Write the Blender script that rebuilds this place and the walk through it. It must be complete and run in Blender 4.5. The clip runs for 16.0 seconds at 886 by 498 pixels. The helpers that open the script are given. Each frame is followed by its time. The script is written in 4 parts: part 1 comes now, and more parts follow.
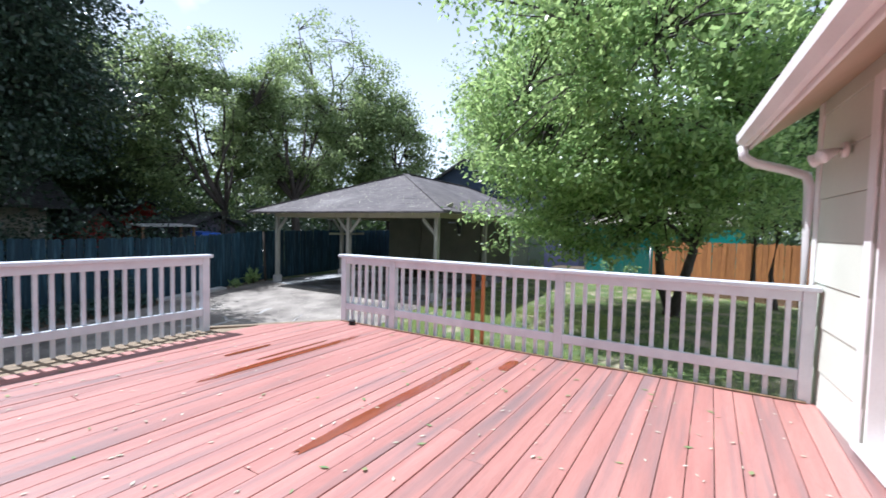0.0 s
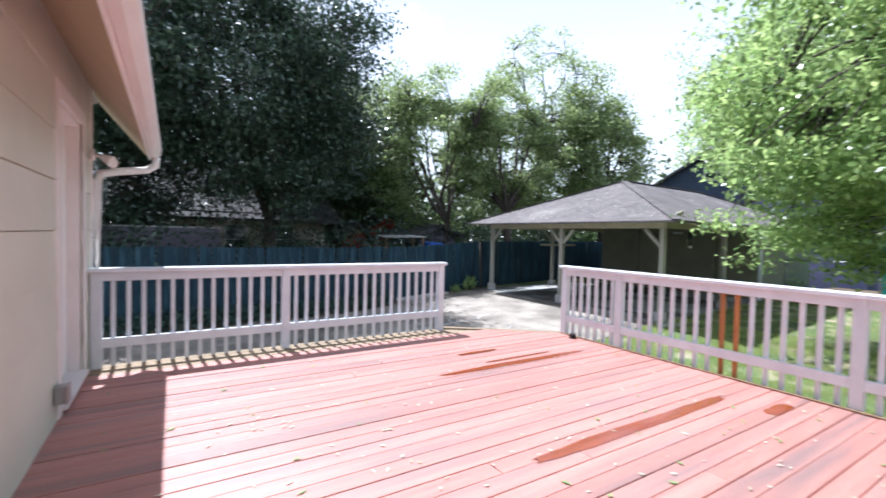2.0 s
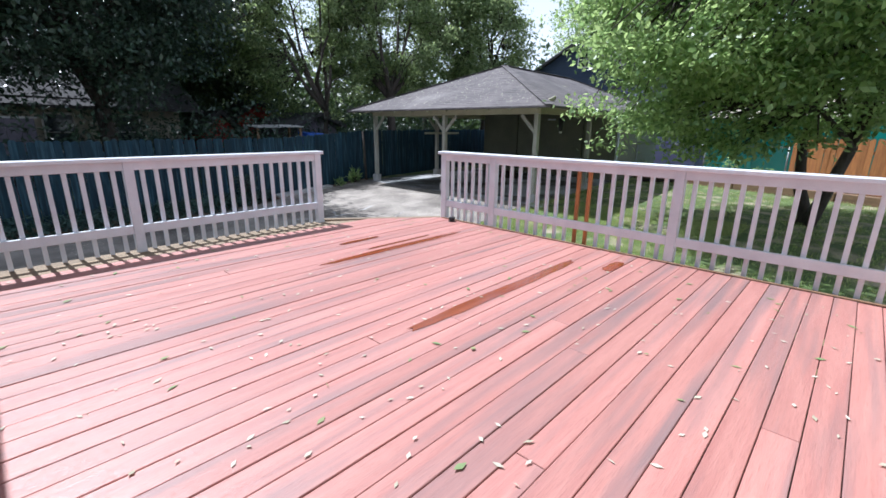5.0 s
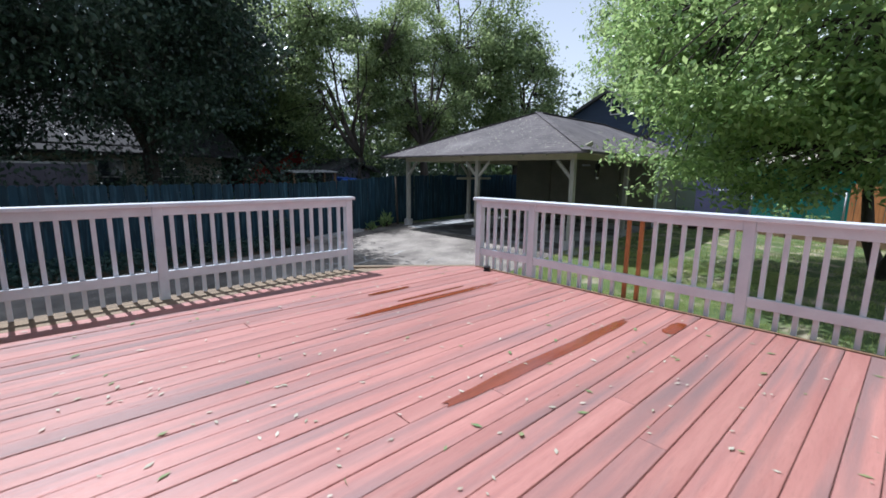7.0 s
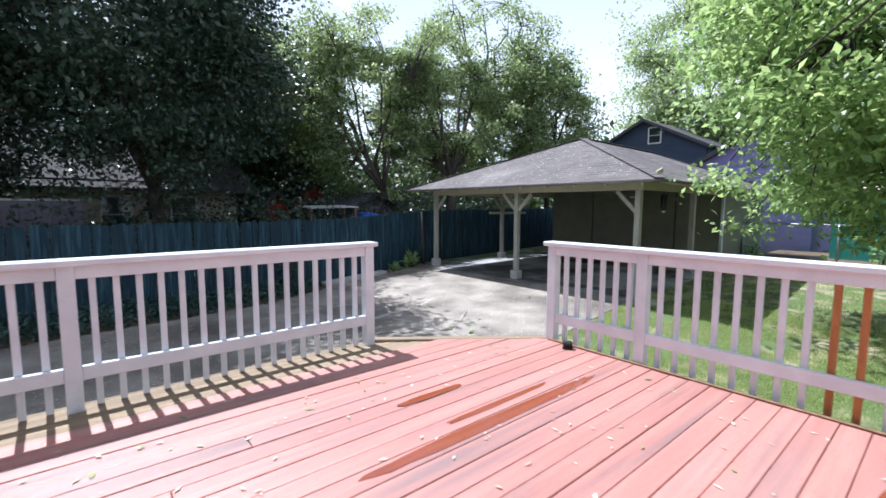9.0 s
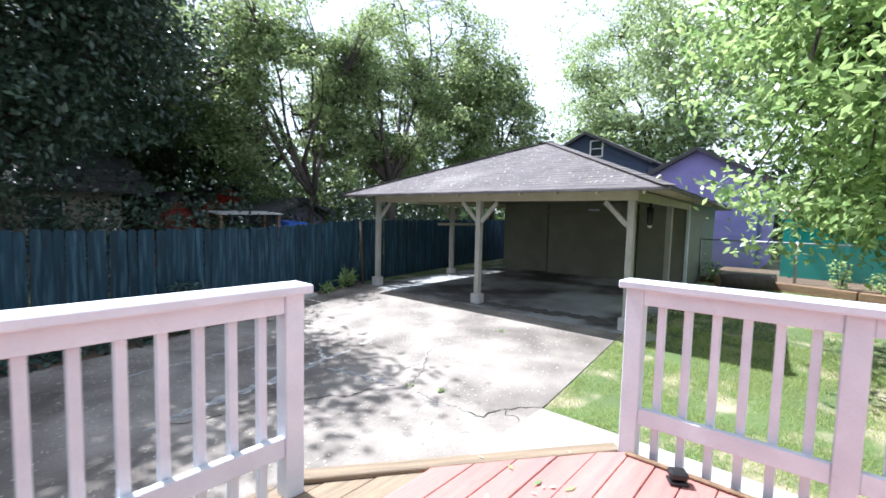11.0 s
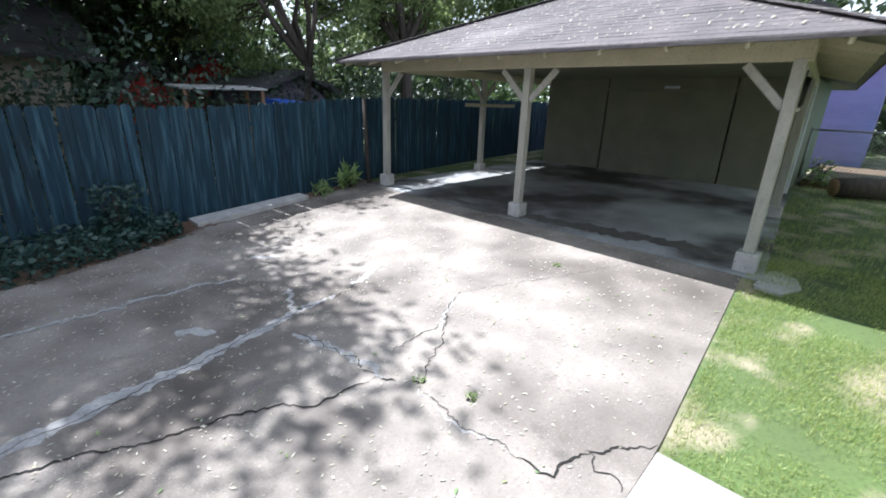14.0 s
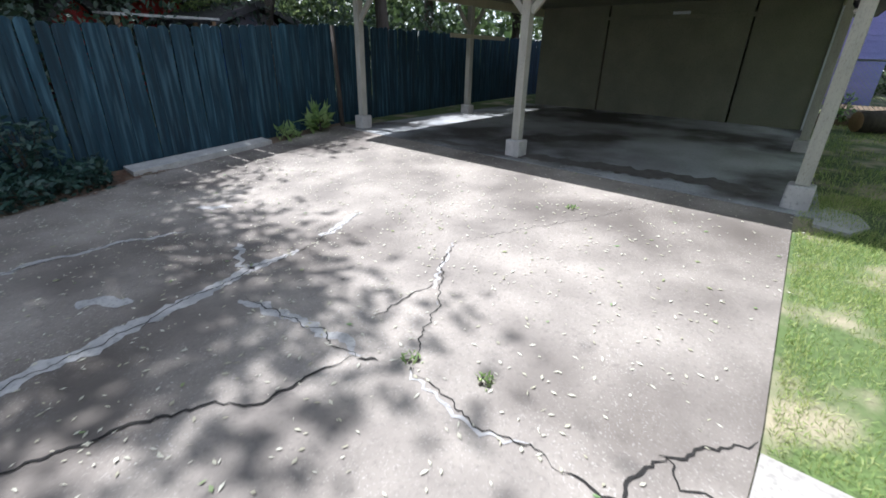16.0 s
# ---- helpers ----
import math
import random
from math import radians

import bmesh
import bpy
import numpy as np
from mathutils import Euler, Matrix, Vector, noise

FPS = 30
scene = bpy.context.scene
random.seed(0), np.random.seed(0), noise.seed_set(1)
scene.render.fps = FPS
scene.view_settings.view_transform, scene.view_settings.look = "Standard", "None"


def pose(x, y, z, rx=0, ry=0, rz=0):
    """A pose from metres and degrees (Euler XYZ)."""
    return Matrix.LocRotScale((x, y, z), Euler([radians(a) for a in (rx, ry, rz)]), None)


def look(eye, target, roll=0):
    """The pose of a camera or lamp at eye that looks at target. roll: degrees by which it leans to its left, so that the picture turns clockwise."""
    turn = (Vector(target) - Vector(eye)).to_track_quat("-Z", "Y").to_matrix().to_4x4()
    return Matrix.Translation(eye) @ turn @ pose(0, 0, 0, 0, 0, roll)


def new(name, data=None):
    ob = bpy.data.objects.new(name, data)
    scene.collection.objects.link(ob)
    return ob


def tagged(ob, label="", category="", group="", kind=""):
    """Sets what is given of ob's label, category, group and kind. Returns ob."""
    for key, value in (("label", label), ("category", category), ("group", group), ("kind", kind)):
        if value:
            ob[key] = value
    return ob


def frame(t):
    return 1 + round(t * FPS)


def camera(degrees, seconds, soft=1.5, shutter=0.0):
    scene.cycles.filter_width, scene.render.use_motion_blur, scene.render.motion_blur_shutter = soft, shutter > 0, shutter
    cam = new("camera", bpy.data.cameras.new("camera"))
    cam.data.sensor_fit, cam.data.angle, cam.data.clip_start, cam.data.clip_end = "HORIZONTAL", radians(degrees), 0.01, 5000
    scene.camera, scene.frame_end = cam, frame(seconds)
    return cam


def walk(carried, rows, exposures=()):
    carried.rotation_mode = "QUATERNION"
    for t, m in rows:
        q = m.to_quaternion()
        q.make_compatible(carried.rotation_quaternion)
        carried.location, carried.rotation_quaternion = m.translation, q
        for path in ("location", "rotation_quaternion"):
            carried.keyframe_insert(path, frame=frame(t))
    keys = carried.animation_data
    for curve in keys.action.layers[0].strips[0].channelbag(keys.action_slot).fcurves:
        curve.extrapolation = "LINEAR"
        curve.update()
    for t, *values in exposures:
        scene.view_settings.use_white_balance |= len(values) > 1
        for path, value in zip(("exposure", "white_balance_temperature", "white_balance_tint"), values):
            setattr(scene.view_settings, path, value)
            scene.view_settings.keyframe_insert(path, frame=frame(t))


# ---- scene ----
cam = camera(91.0, 16.0, soft=1.6, shutter=0.4)
PATH = [
    (0, (-4.591, -4.52, 1.372), (-2.889, -3.473, 1.278), 1.3),
    (0.5, (-4.598, -4.488, 1.362), (-3.0, -3.291, 1.243), 0.7),
    (1, (-4.662, -4.45, 1.36), (-3.177, -3.113, 1.266), 0.9),
    (1.5, (-4.696, -4.384, 1.36), (-3.387, -2.875, 1.276), 0.9),
    (2, (-4.745, -4.354, 1.368), (-3.689, -2.657, 1.303), 1.3),
    (2.5, (-4.774, -4.322, 1.364), (-3.947, -2.503, 1.29), 1.3),
    (3, (-4.744, -4.336, 1.372), (-3.877, -2.535, 1.301), 1.1),
    (3.5, (-4.724, -4.355, 1.371), (-3.631, -2.682, 1.304), 1.1),
    (4, (-4.69, -4.404, 1.373), (-3.352, -2.92, 1.28), 1.3),
    (4.5, (-4.663, -4.426, 1.323), (-3.24, -3.062, 0.987), 0.9),
    (4.7, (-4.651, -4.423, 1.3), (-3.245, -3.108, 0.76), 0.8),
    (7, (-4.421, -4.11, 1.303), (-3.088, -2.66, 0.955), 0.7),
    (7.5, (-4.257, -3.817, 1.34), (-2.931, -2.34, 1.088), 0.0),
    (8, (-3.958, -3.432, 1.33), (-2.728, -1.864, 1.165), 1.1),
    (10.3, (-2.895, -1.339, 1.294), (-1.488, 0.069, 1.093), 0.0),
    (10.5, (-2.758, -1.152, 1.294), (-1.317, 0.223, 1.125), 0.8),
    (11, (-2.448, -0.76, 1.284), (-0.943, 0.549, 1.138), 1.4),
    (11.5, (-2.138, -0.394, 1.255), (-0.514, 0.74, 0.983), -0.0),
    (12, (-1.722, -0.076, 1.272), (-0.081, 1.059, 1.148), 0.8),
    (12.5, (-1.378, 0.195, 1.264), (0.255, 1.343, 1.137), 1.0),
    (13, (-1.045, 0.471, 1.249), (0.53, 1.667, 0.954), 1.2),
    (13.5, (-0.765, 0.7, 1.203), (0.647, 2.029, 0.715), 2.8),
    (14, (-0.639, 0.953, 1.166), (0.733, 2.255, 0.518), 2.0),
    (14.5, (-0.527, 1.133, 1.083), (0.701, 2.51, 0.311), 1.7),
    (15, (-0.36, 1.243, 0.967), (0.865, 2.556, 0.086), 2.4),
    (15.5, (-0.239, 1.414, 0.812), (1.083, 2.608, -0.096), 1.6),
    (16, (-0.086, 1.569, 0.692), (1.292, 2.768, -0.122), 1.4),
]
EXPOSURES = [(t, e, k, 11) for t, e, k in ((0, 0.68, 5550), (2.5, 1.08, 5650), (4, 1.0, 5600), (4.5, 0.87, 5550), (4.7, 0.75, 5550), (7, 0.2, 5550), (8, 0.45, 5600), (10.3, 1.17, 5650), (12.5, 1.3, 5700), (14, 1.16, 5700), (15, 1.14, 5700), (16, 0.9, 5720))]
walk(cam, [(t, look(eye, target, roll)) for t, eye, target, roll in PATH], EXPOSURES)

# ---- world, sun ----
SUN_DIR = Vector((-0.03, 0.63, 1.0)).normalized()
world = bpy.data.worlds.new("sky")
scene.world = world
world.use_nodes = True
wn, wl = world.node_tree.nodes, world.node_tree.links
sky = wn.new("ShaderNodeTexSky")
sky.sky_type = "NISHITA"
sky.sun_disc = False
sky.sun_elevation = math.asin(SUN_DIR.z)
sky.sun_rotation = math.atan2(SUN_DIR.x, SUN_DIR.y)
sky.air_density, sky.dust_density = 1.0, 1.0
wtc = wn.new("ShaderNodeTexCoord")
wnz = wn.new("ShaderNodeTexNoise")
wnz.inputs["Scale"].default_value, wnz.inputs["Detail"].default_value = 2.2, 6.0
wramp = wn.new("ShaderNodeValToRGB")
wramp.color_ramp.elements[0].position, wramp.color_ramp.elements[1].position = 0.50, 0.66
wramp.color_ramp.elements[0].color = (0.0, 0.0, 0.0, 1)
wmix = wn.new("ShaderNodeMix")
wmix.data_type = "RGBA"
wmix.inputs["B"].default_value = (19, 19.5, 20.2, 1)
wl.new(wtc.outputs["Generated"], wnz.inputs["Vector"])
wl.new(wnz.outputs["Fac"], wramp.inputs["Fac"])
wsep = wn.new("ShaderNodeSeparateXYZ")
whaze = wn.new("ShaderNodeMapRange")
whaze.inputs["From Min"].default_value, whaze.inputs["From Max"].default_value = 0.15, 0.75
whaze.inputs["To Min"].default_value, whaze.inputs["To Max"].default_value = 0.62, 0.12
wmax = wn.new("ShaderNodeMath")
wmax.operation = "MAXIMUM"
wl.new(wtc.outputs["Generated"], wsep.inputs["Vector"])
wl.new(wsep.outputs["Z"], whaze.inputs["Value"])
wl.new(whaze.outputs["Result"], wmax.inputs[0])
wl.new(wramp.outputs["Color"], wmax.inputs[1])
wl.new(wmax.outputs[0], wmix.inputs["Factor"])
wl.new(sky.outputs["Color"], wmix.inputs["A"])
wl.new(wmix.outputs["Result"], wn["Background"].inputs["Color"])
wn["Background"].inputs["Strength"].default_value = 0.057
sun = new("sun", bpy.data.lights.new("sun", "SUN"))
sun.data.energy, sun.data.angle, sun.data.color = 5.0, radians(0.55), (1.0, 0.965, 0.91)
sun.matrix_world = look(SUN_DIR * 60, (0, 0, 0))

# ---- materials ----


def material(name, base, dark=None, scale=6.0, stretch=(1, 1, 1), rough=0.75, bump=0.25, fine=60.0, metal=0.0, per_piece=0.0,
             stain=None, stain_scale=1.2, stain_at=(0.5, 0.68), spec=0.4, grit=0.85, speck=None):
    """Two-scale colour variation, optional stains, fine relief and a shift of tone per piece."""
    m = bpy.data.materials.new(name)
    m.use_nodes = True
    nodes, links = m.node_tree.nodes, m.node_tree.links
    p = nodes["Principled BSDF"]
    p.inputs["Roughness"].default_value, p.inputs["Metallic"].default_value = rough, metal
    p.inputs["Specular IOR Level"].default_value = spec
    tc, mp = nodes.new("ShaderNodeTexCoord"), nodes.new("ShaderNodeMapping")
    mp.inputs["Scale"].default_value = stretch
    info = nodes.new("ShaderNodeObjectInfo")
    add = nodes.new("ShaderNodeVectorMath")
    add.operation = "MULTIPLY_ADD"
    links.new(tc.outputs["Object"], mp.inputs["Vector"])
    links.new(info.outputs["Random"], add.inputs[0])
    add.inputs[1].default_value = (17.0, 23.0, 9.0)
    links.new(mp.outputs["Vector"], add.inputs[2])

    def noise_tex(s, d=4.0):
        n = nodes.new("ShaderNodeTexNoise")
        n.inputs["Scale"].default_value, n.inputs["Detail"].default_value = s, d
        links.new(add.outputs[0], n.inputs["Vector"])
        return n

    def blend(a, b, fac, kind="MIX"):
        x = nodes.new("ShaderNodeMix")
        x.data_type, x.blend_type = "RGBA", kind
        for key, v in (("A", a), ("B", b), ("Factor", fac)):
            if isinstance(v, (tuple, float)):
                x.inputs[key].default_value = v if isinstance(v, float) else (*v, 1)
            else:
                links.new(v, x.inputs[key])
        return x.outputs["Result"]

    def ramp(src, lo, hi):
        r = nodes.new("ShaderNodeMapRange")
        r.inputs["From Min"].default_value, r.inputs["From Max"].default_value = lo, hi
        links.new(src, r.inputs["Value"])
        return r.outputs["Result"]

    dark = dark or tuple(c * 0.7 for c in base)
    big, small = noise_tex(scale), noise_tex(fine, 3.0)
    col = blend(dark, base, ramp(big.outputs["Fac"], 0.3, 0.66))
    col = blend(col, tuple(c * 0.62 for c in dark), ramp(small.outputs["Fac"], 0.52, grit))
    if stain:
        st = noise_tex(stain_scale, 5.0)
        col = blend(col, stain, ramp(st.outputs["Fac"], *stain_at))
    if speck:
        # pale grains and worn flecks in drifts
        fl, dr = noise_tex(95.0, 2.0), noise_tex(1.7, 4.0)
        mul = nodes.new("ShaderNodeMath")
        mul.operation = "MULTIPLY"
        links.new(ramp(fl.outputs["Fac"], 0.60, 0.70), mul.inputs[0])
        links.new(ramp(dr.outputs["Fac"], 0.35, 0.75), mul.inputs[1])
        col = blend(col, speck, mul.outputs[0])
    if per_piece:
        g = nodes.new("ShaderNodeHueSaturation")
        r = nodes.new("ShaderNodeMapRange")
        r.inputs["To Min"].default_value, r.inputs["To Max"].default_value = 1 - per_piece, 1 + per_piece * 0.6
        links.new(info.outputs["Random"], r.inputs["Value"])
        links.new(r.outputs["Result"], g.inputs["Value"])
        links.new(col, g.inputs["Color"])
        col = g.outputs["Color"]
    links.new(col, p.inputs["Base Color"])
    if bump:
        b = nodes.new("ShaderNodeBump")
        b.inputs["Strength"].default_value, b.inputs["Distance"].default_value = bump, 0.01
        mixh = nodes.new("ShaderNodeMath")
        links.new(big.outputs["Fac"], mixh.inputs[0])
        links.new(small.outputs["Fac"], mixh.inputs[1])
        links.new(mixh.outputs[0], b.inputs["Height"])
        links.new(b.outputs["Normal"], p.inputs["Normal"])
    rr = nodes.new("ShaderNodeMapRange")
    rr.inputs["To Min"].default_value, rr.inputs["To Max"].default_value = max(rough - 0.12, 0.02), min(rough + 0.1, 1)
    links.new(big.outputs["Fac"], rr.inputs["Value"])
    links.new(rr.outputs["Result"], p.inputs["Roughness"])
    return m


def leaf_material(name, a, b, shine=0.45, through_light=0.4):
    m = bpy.data.materials.new(name)
    m.use_nodes = True
    nodes, links = m.node_tree.nodes, m.node_tree.links
    p = nodes["Principled BSDF"]
    p.inputs["Roughness"].default_value = shine
    geo = nodes.new("ShaderNodeNewGeometry")
    mix = nodes.new("ShaderNodeMix")
    mix.data_type = "RGBA"
    mix.inputs["A"].default_value, mix.inputs["B"].default_value = (*a, 1), (*b, 1)
    links.new(geo.outputs["Random Per Island"], mix.inputs["Factor"])
    links.new(mix.outputs["Result"], p.inputs["Base Color"])
    tr = nodes.new("ShaderNodeBsdfTranslucent")
    sat = nodes.new("ShaderNodeHueSaturation")
    sat.inputs["Value"].default_value, sat.inputs["Hue"].default_value = 1.6, 0.485
    links.new(mix.outputs["Result"], sat.inputs["Color"])
    links.new(sat.outputs["Color"], tr.inputs["Color"])
    ms = nodes.new("ShaderNodeMixShader")
    ms.inputs["Fac"].default_value = through_light
    links.new(p.outputs[0], ms.inputs[1])
    links.new(tr.outputs[0], ms.inputs[2])
    links.new(ms.outputs[0], nodes["Material Output"].inputs["Surface"])
    return m


M_DECK = material("red_stained_wood", (0.50, 0.24, 0.205), (0.42, 0.187, 0.163), 2.2, (0.5, 9, 4), 0.42, 0.3, 26, per_piece=0.12,
                  stain=(0.27, 0.172, 0.165), stain_scale=0.95, stain_at=(0.49, 0.70), grit=1.0)
M_BARE = material("weathered_bare_wood", (0.33, 0.245, 0.16), (0.19, 0.145, 0.10), 4.0, (0.6, 8, 4), 0.8, 0.4, 50, per_piece=0.2)
M_WHITE = material("weathered_white_paint", (0.70, 0.74, 0.785), (0.60, 0.635, 0.685), 5.0, (1, 1, 1), 0.55, 0.15, 70, per_piece=0.05, grit=2.2)
M_CEDAR = material("orange_cedar_wood", (0.50, 0.21, 0.07), (0.36, 0.14, 0.05), 4.0, (6, 6, 0.7), 0.7, 0.3, 50, per_piece=0.2)
M_WET = material("wet_red_wood", (0.27, 0.065, 0.025), (0.20, 0.045, 0.02), 3.0, (0.6, 8, 4), 0.12, 0.03, 40, spec=0.7)
M_SIDE = material("pale_sage_paint", (0.60, 0.60, 0.52), (0.54, 0.54, 0.46), 1.5, (1, 1, 1), 0.7, 0.08, 60, per_piece=0.03, grit=2.2)
M_TRIM = material("cream_white_trim", (0.76, 0.72, 0.70), (0.70, 0.66, 0.64), 3.0, (1, 1, 1), 0.55, 0.06, 60, grit=2.2)
M_SOFF = material("tan_soffit_paint", (0.52, 0.40, 0.28), (0.46, 0.35, 0.24), 2.0, (1, 1, 1), 0.7, 0.06, 60, grit=2.2)
M_DOOR = material("white_door_paint", (0.80, 0.79, 0.77), (0.76, 0.75, 0.73), 2.0, (1, 1, 1), 0.4, 0.03, 60, grit=2.2)
M_METAL = material("brushed_metal", (0.55, 0.55, 0.55), (0.45, 0.45, 0.45), 8.0, (1, 1, 1), 0.35, 0.02, 80, metal=0.9)
M_BLACK = material("black_plastic", (0.02, 0.02, 0.022), (0.012, 0.012, 0.014), 5.0, (1, 1, 1), 0.4, 0.05, 60)
M_CONC = material("old_concrete", (0.365, 0.322, 0.28), (0.19, 0.166, 0.146), 1.7, (1, 1, 1), 0.88, 0.35, 38,
                  stain=(0.105, 0.088, 0.075), stain_scale=0.65, stain_at=(0.45, 0.71), grit=1.15, speck=(0.50, 0.47, 0.43))
M_FLOOR = material("dusty_grey_concrete", (0.50, 0.515, 0.53), (0.27, 0.265, 0.26), 1.0, (1, 1, 1), 0.85, 0.25, 45,
                   stain=(0.085, 0.075, 0.068), stain_scale=0.55, stain_at=(0.47, 0.62), speck=(0.5, 0.49, 0.47))
M_WALK = material("cream_concrete", (0.45, 0.42, 0.38), (0.35, 0.325, 0.295), 2.0, (1, 1, 1), 0.9, 0.25, 40)
M_PATCH = material("pale_cement_patch", (0.50, 0.48, 0.465), (0.34, 0.33, 0.32), 9.0, (1, 1, 1), 0.9, 0.3, 40)
M_CRACK = material("crack_dirt", (0.03, 0.027, 0.024), (0.016, 0.014, 0.013), 6.0, (1, 1, 1), 0.95, 0.2, 40)
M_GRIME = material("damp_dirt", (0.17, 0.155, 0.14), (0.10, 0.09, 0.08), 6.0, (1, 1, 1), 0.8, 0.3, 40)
M_BLOCK = material("concrete_block", (0.52, 0.51, 0.49), (0.36, 0.35, 0.34), 5.0, (1, 1, 1), 0.9, 0.4, 40)
M_CAR = material("olive_green_paint", (0.25, 0.25, 0.185), (0.20, 0.20, 0.15), 2.0, (1, 1, 1), 0.7, 0.15, 50, per_piece=0.04)
M_POST = material("weathered_grey_paint", (0.43, 0.42, 0.365), (0.34, 0.335, 0.295), 4.0, (3, 3, 1), 0.75, 0.15, 40)
M_FASC = material("pale_khaki_paint", (0.52, 0.49, 0.36), (0.44, 0.41, 0.30), 3.0, (1, 1, 1), 0.7, 0.15, 50)
M_SHING = material("grey_brown_shingle", (0.17, 0.15, 0.15), (0.10, 0.09, 0.092), 2.2, (1, 1, 1), 0.93, 0.5, 26, stain=(0.24, 0.22, 0.215),
                   stain_scale=0.8, stain_at=(0.55, 0.8))
M_BLUE = material("faded_teal_blue_stain", (0.010, 0.043, 0.070), (0.005, 0.022, 0.038), 3.0, (9, 9, 0.6), 0.75, 0.35, 30, per_piece=0.3,
                  stain=(0.05, 0.11, 0.15), stain_scale=2.2, stain_at=(0.49, 0.72))
M_LAWN = material("lawn_soil", (0.11, 0.16, 0.05), (0.08, 0.11, 0.04), 0.9, (1, 1, 1), 0.95, 0.5, 30, stain=(0.34, 0.29, 0.20),
                  stain_scale=1.9, stain_at=(0.50, 0.66))
M_SOIL = material("leaf_littered_soil", (0.19, 0.13, 0.085), (0.11, 0.08, 0.055), 2.0, (1, 1, 1), 0.95, 0.6, 25)
M_BARK = material("grey_brown_bark", (0.085, 0.07, 0.058), (0.045, 0.037, 0.031), 5.0, (3, 3, 0.6), 0.95, 0.8, 30)
M_TEAL = material("teal_paint", (0.02, 0.36, 0.31), (0.016, 0.30, 0.26), 1.5, (1, 1, 1), 0.6, 0.1, 40)
M_PURPLE = material("lavender_paint", (0.33, 0.28, 0.62), (0.28, 0.24, 0.54), 1.5, (1, 1, 1), 0.7, 0.05, 40, per_piece=0.04)
M_SLATE = material("slate_blue_paint", (0.052, 0.072, 0.125), (0.042, 0.058, 0.10), 1.5, (1, 1, 1), 0.7, 0.05, 40, per_piece=0.04)
M_ROOF2 = material("dark_roof_shingle", (0.075, 0.072, 0.076), (0.05, 0.048, 0.052), 2.5, (1, 1, 1), 0.95, 0.4, 26)
M_BEIGE = material("beige_stucco", (0.46, 0.41, 0.33), (0.38, 0.34, 0.28), 1.5, (1, 1, 1), 0.85, 0.2, 40)
M_RED = material("barn_red_paint", (0.38, 0.035, 0.03), (0.28, 0.025, 0.022), 2.0, (1, 1, 1), 0.7, 0.1, 40)
M_TIMBER = material("brown_landscape_timber", (0.27, 0.17, 0.10), (0.17, 0.105, 0.065), 3.0, (1, 6, 4), 0.9, 0.5, 30)
M_ENDGRAIN = material("cut_log_end", (0.42, 0.27, 0.15), (0.32, 0.20, 0.11), 8.0, (1, 1, 1), 0.85, 0.3, 40)
M_GALV = material("galvanised_wire", (0.42, 0.43, 0.43), (0.32, 0.33, 0.33), 8.0, (1, 1, 1), 0.5, 0.05, 60, metal=0.6)
M_MAUVE = material("grey_mauve_paint", (0.16, 0.145, 0.18), (0.12, 0.11, 0.14), 2.0, (1, 1, 1), 0.8, 0.1, 40, per_piece=0.06)
M_TARP = material("blue_tarp", (0.03, 0.12, 0.55), (0.025, 0.09, 0.42), 4.0, (1, 1, 1), 0.5, 0.2, 40)
M_LAMP = material("frosted_lamp_glass", (0.75, 0.73, 0.70), (0.7, 0.68, 0.65), 5.0, (1, 1, 1), 0.3, 0.0, 60)
M_PANE = material("dark_window_pane", (0.035, 0.045, 0.055), (0.03, 0.04, 0.05), 2.0, (1, 1, 1), 0.06, 0.0, 60, spec=0.8)
M_LITTER = leaf_material("pale_fallen_leaf", (0.36, 0.34, 0.24), (0.62, 0.60, 0.50), 0.8, 0.1)
M_LITTERB = leaf_material("brown_fallen_leaf", (0.10, 0.05, 0.03), (0.24, 0.13, 0.08), 0.8, 0.1)
M_LITTERG = leaf_material("green_fallen_leaf", (0.16, 0.26, 0.10), (0.28, 0.30, 0.14), 0.7, 0.1)
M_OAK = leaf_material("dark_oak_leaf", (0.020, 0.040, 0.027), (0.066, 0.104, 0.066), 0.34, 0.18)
M_ASH = leaf_material("mid_green_leaf", (0.08, 0.13, 0.05), (0.29, 0.36, 0.16), 0.38, 0.58)
M_MUL = leaf_material("bright_green_leaf", (0.115, 0.205, 0.07), (0.37, 0.49, 0.20), 0.34, 0.55)
M_LIME = leaf_material("hazy_light_green_leaf", (0.16, 0.22, 0.09), (0.32, 0.40, 0.20), 0.5, 0.5)
M_FAR = leaf_material("far_foliage", (0.035, 0.065, 0.025), (0.085, 0.13, 0.05), 0.5, 0.3)
M_GRASS = leaf_material("grass_blade", (0.16, 0.265, 0.06), (0.46, 0.49, 0.20), 0.6, 0.35)
M_IVY = leaf_material("blue_green_groundcover", (0.018, 0.05, 0.042), (0.045, 0.09, 0.068), 0.4, 0.15)

# ---- geometry helpers ----
box_cache = {}


def box_mesh(sx, sy, sz, c, mat):
    key = (round(sx, 4), round(sy, 4), round(sz, 4), round(c, 4), mat.name)
    if key not in box_cache:
        bm = bmesh.new()
        bmesh.ops.create_cube(bm, size=1, matrix=Matrix.Diagonal((sx, sy, sz, 1)))
        if c:
            bmesh.ops.bevel(bm, geom=bm.edges[:], offset=c, segments=1, affect="EDGES", profile=0.7)
        me = bpy.data.meshes.new("box")
        bm.to_mesh(me)
        bm.free()
        me.materials.append(mat)
        box_cache[key] = me
    return box_cache[key]


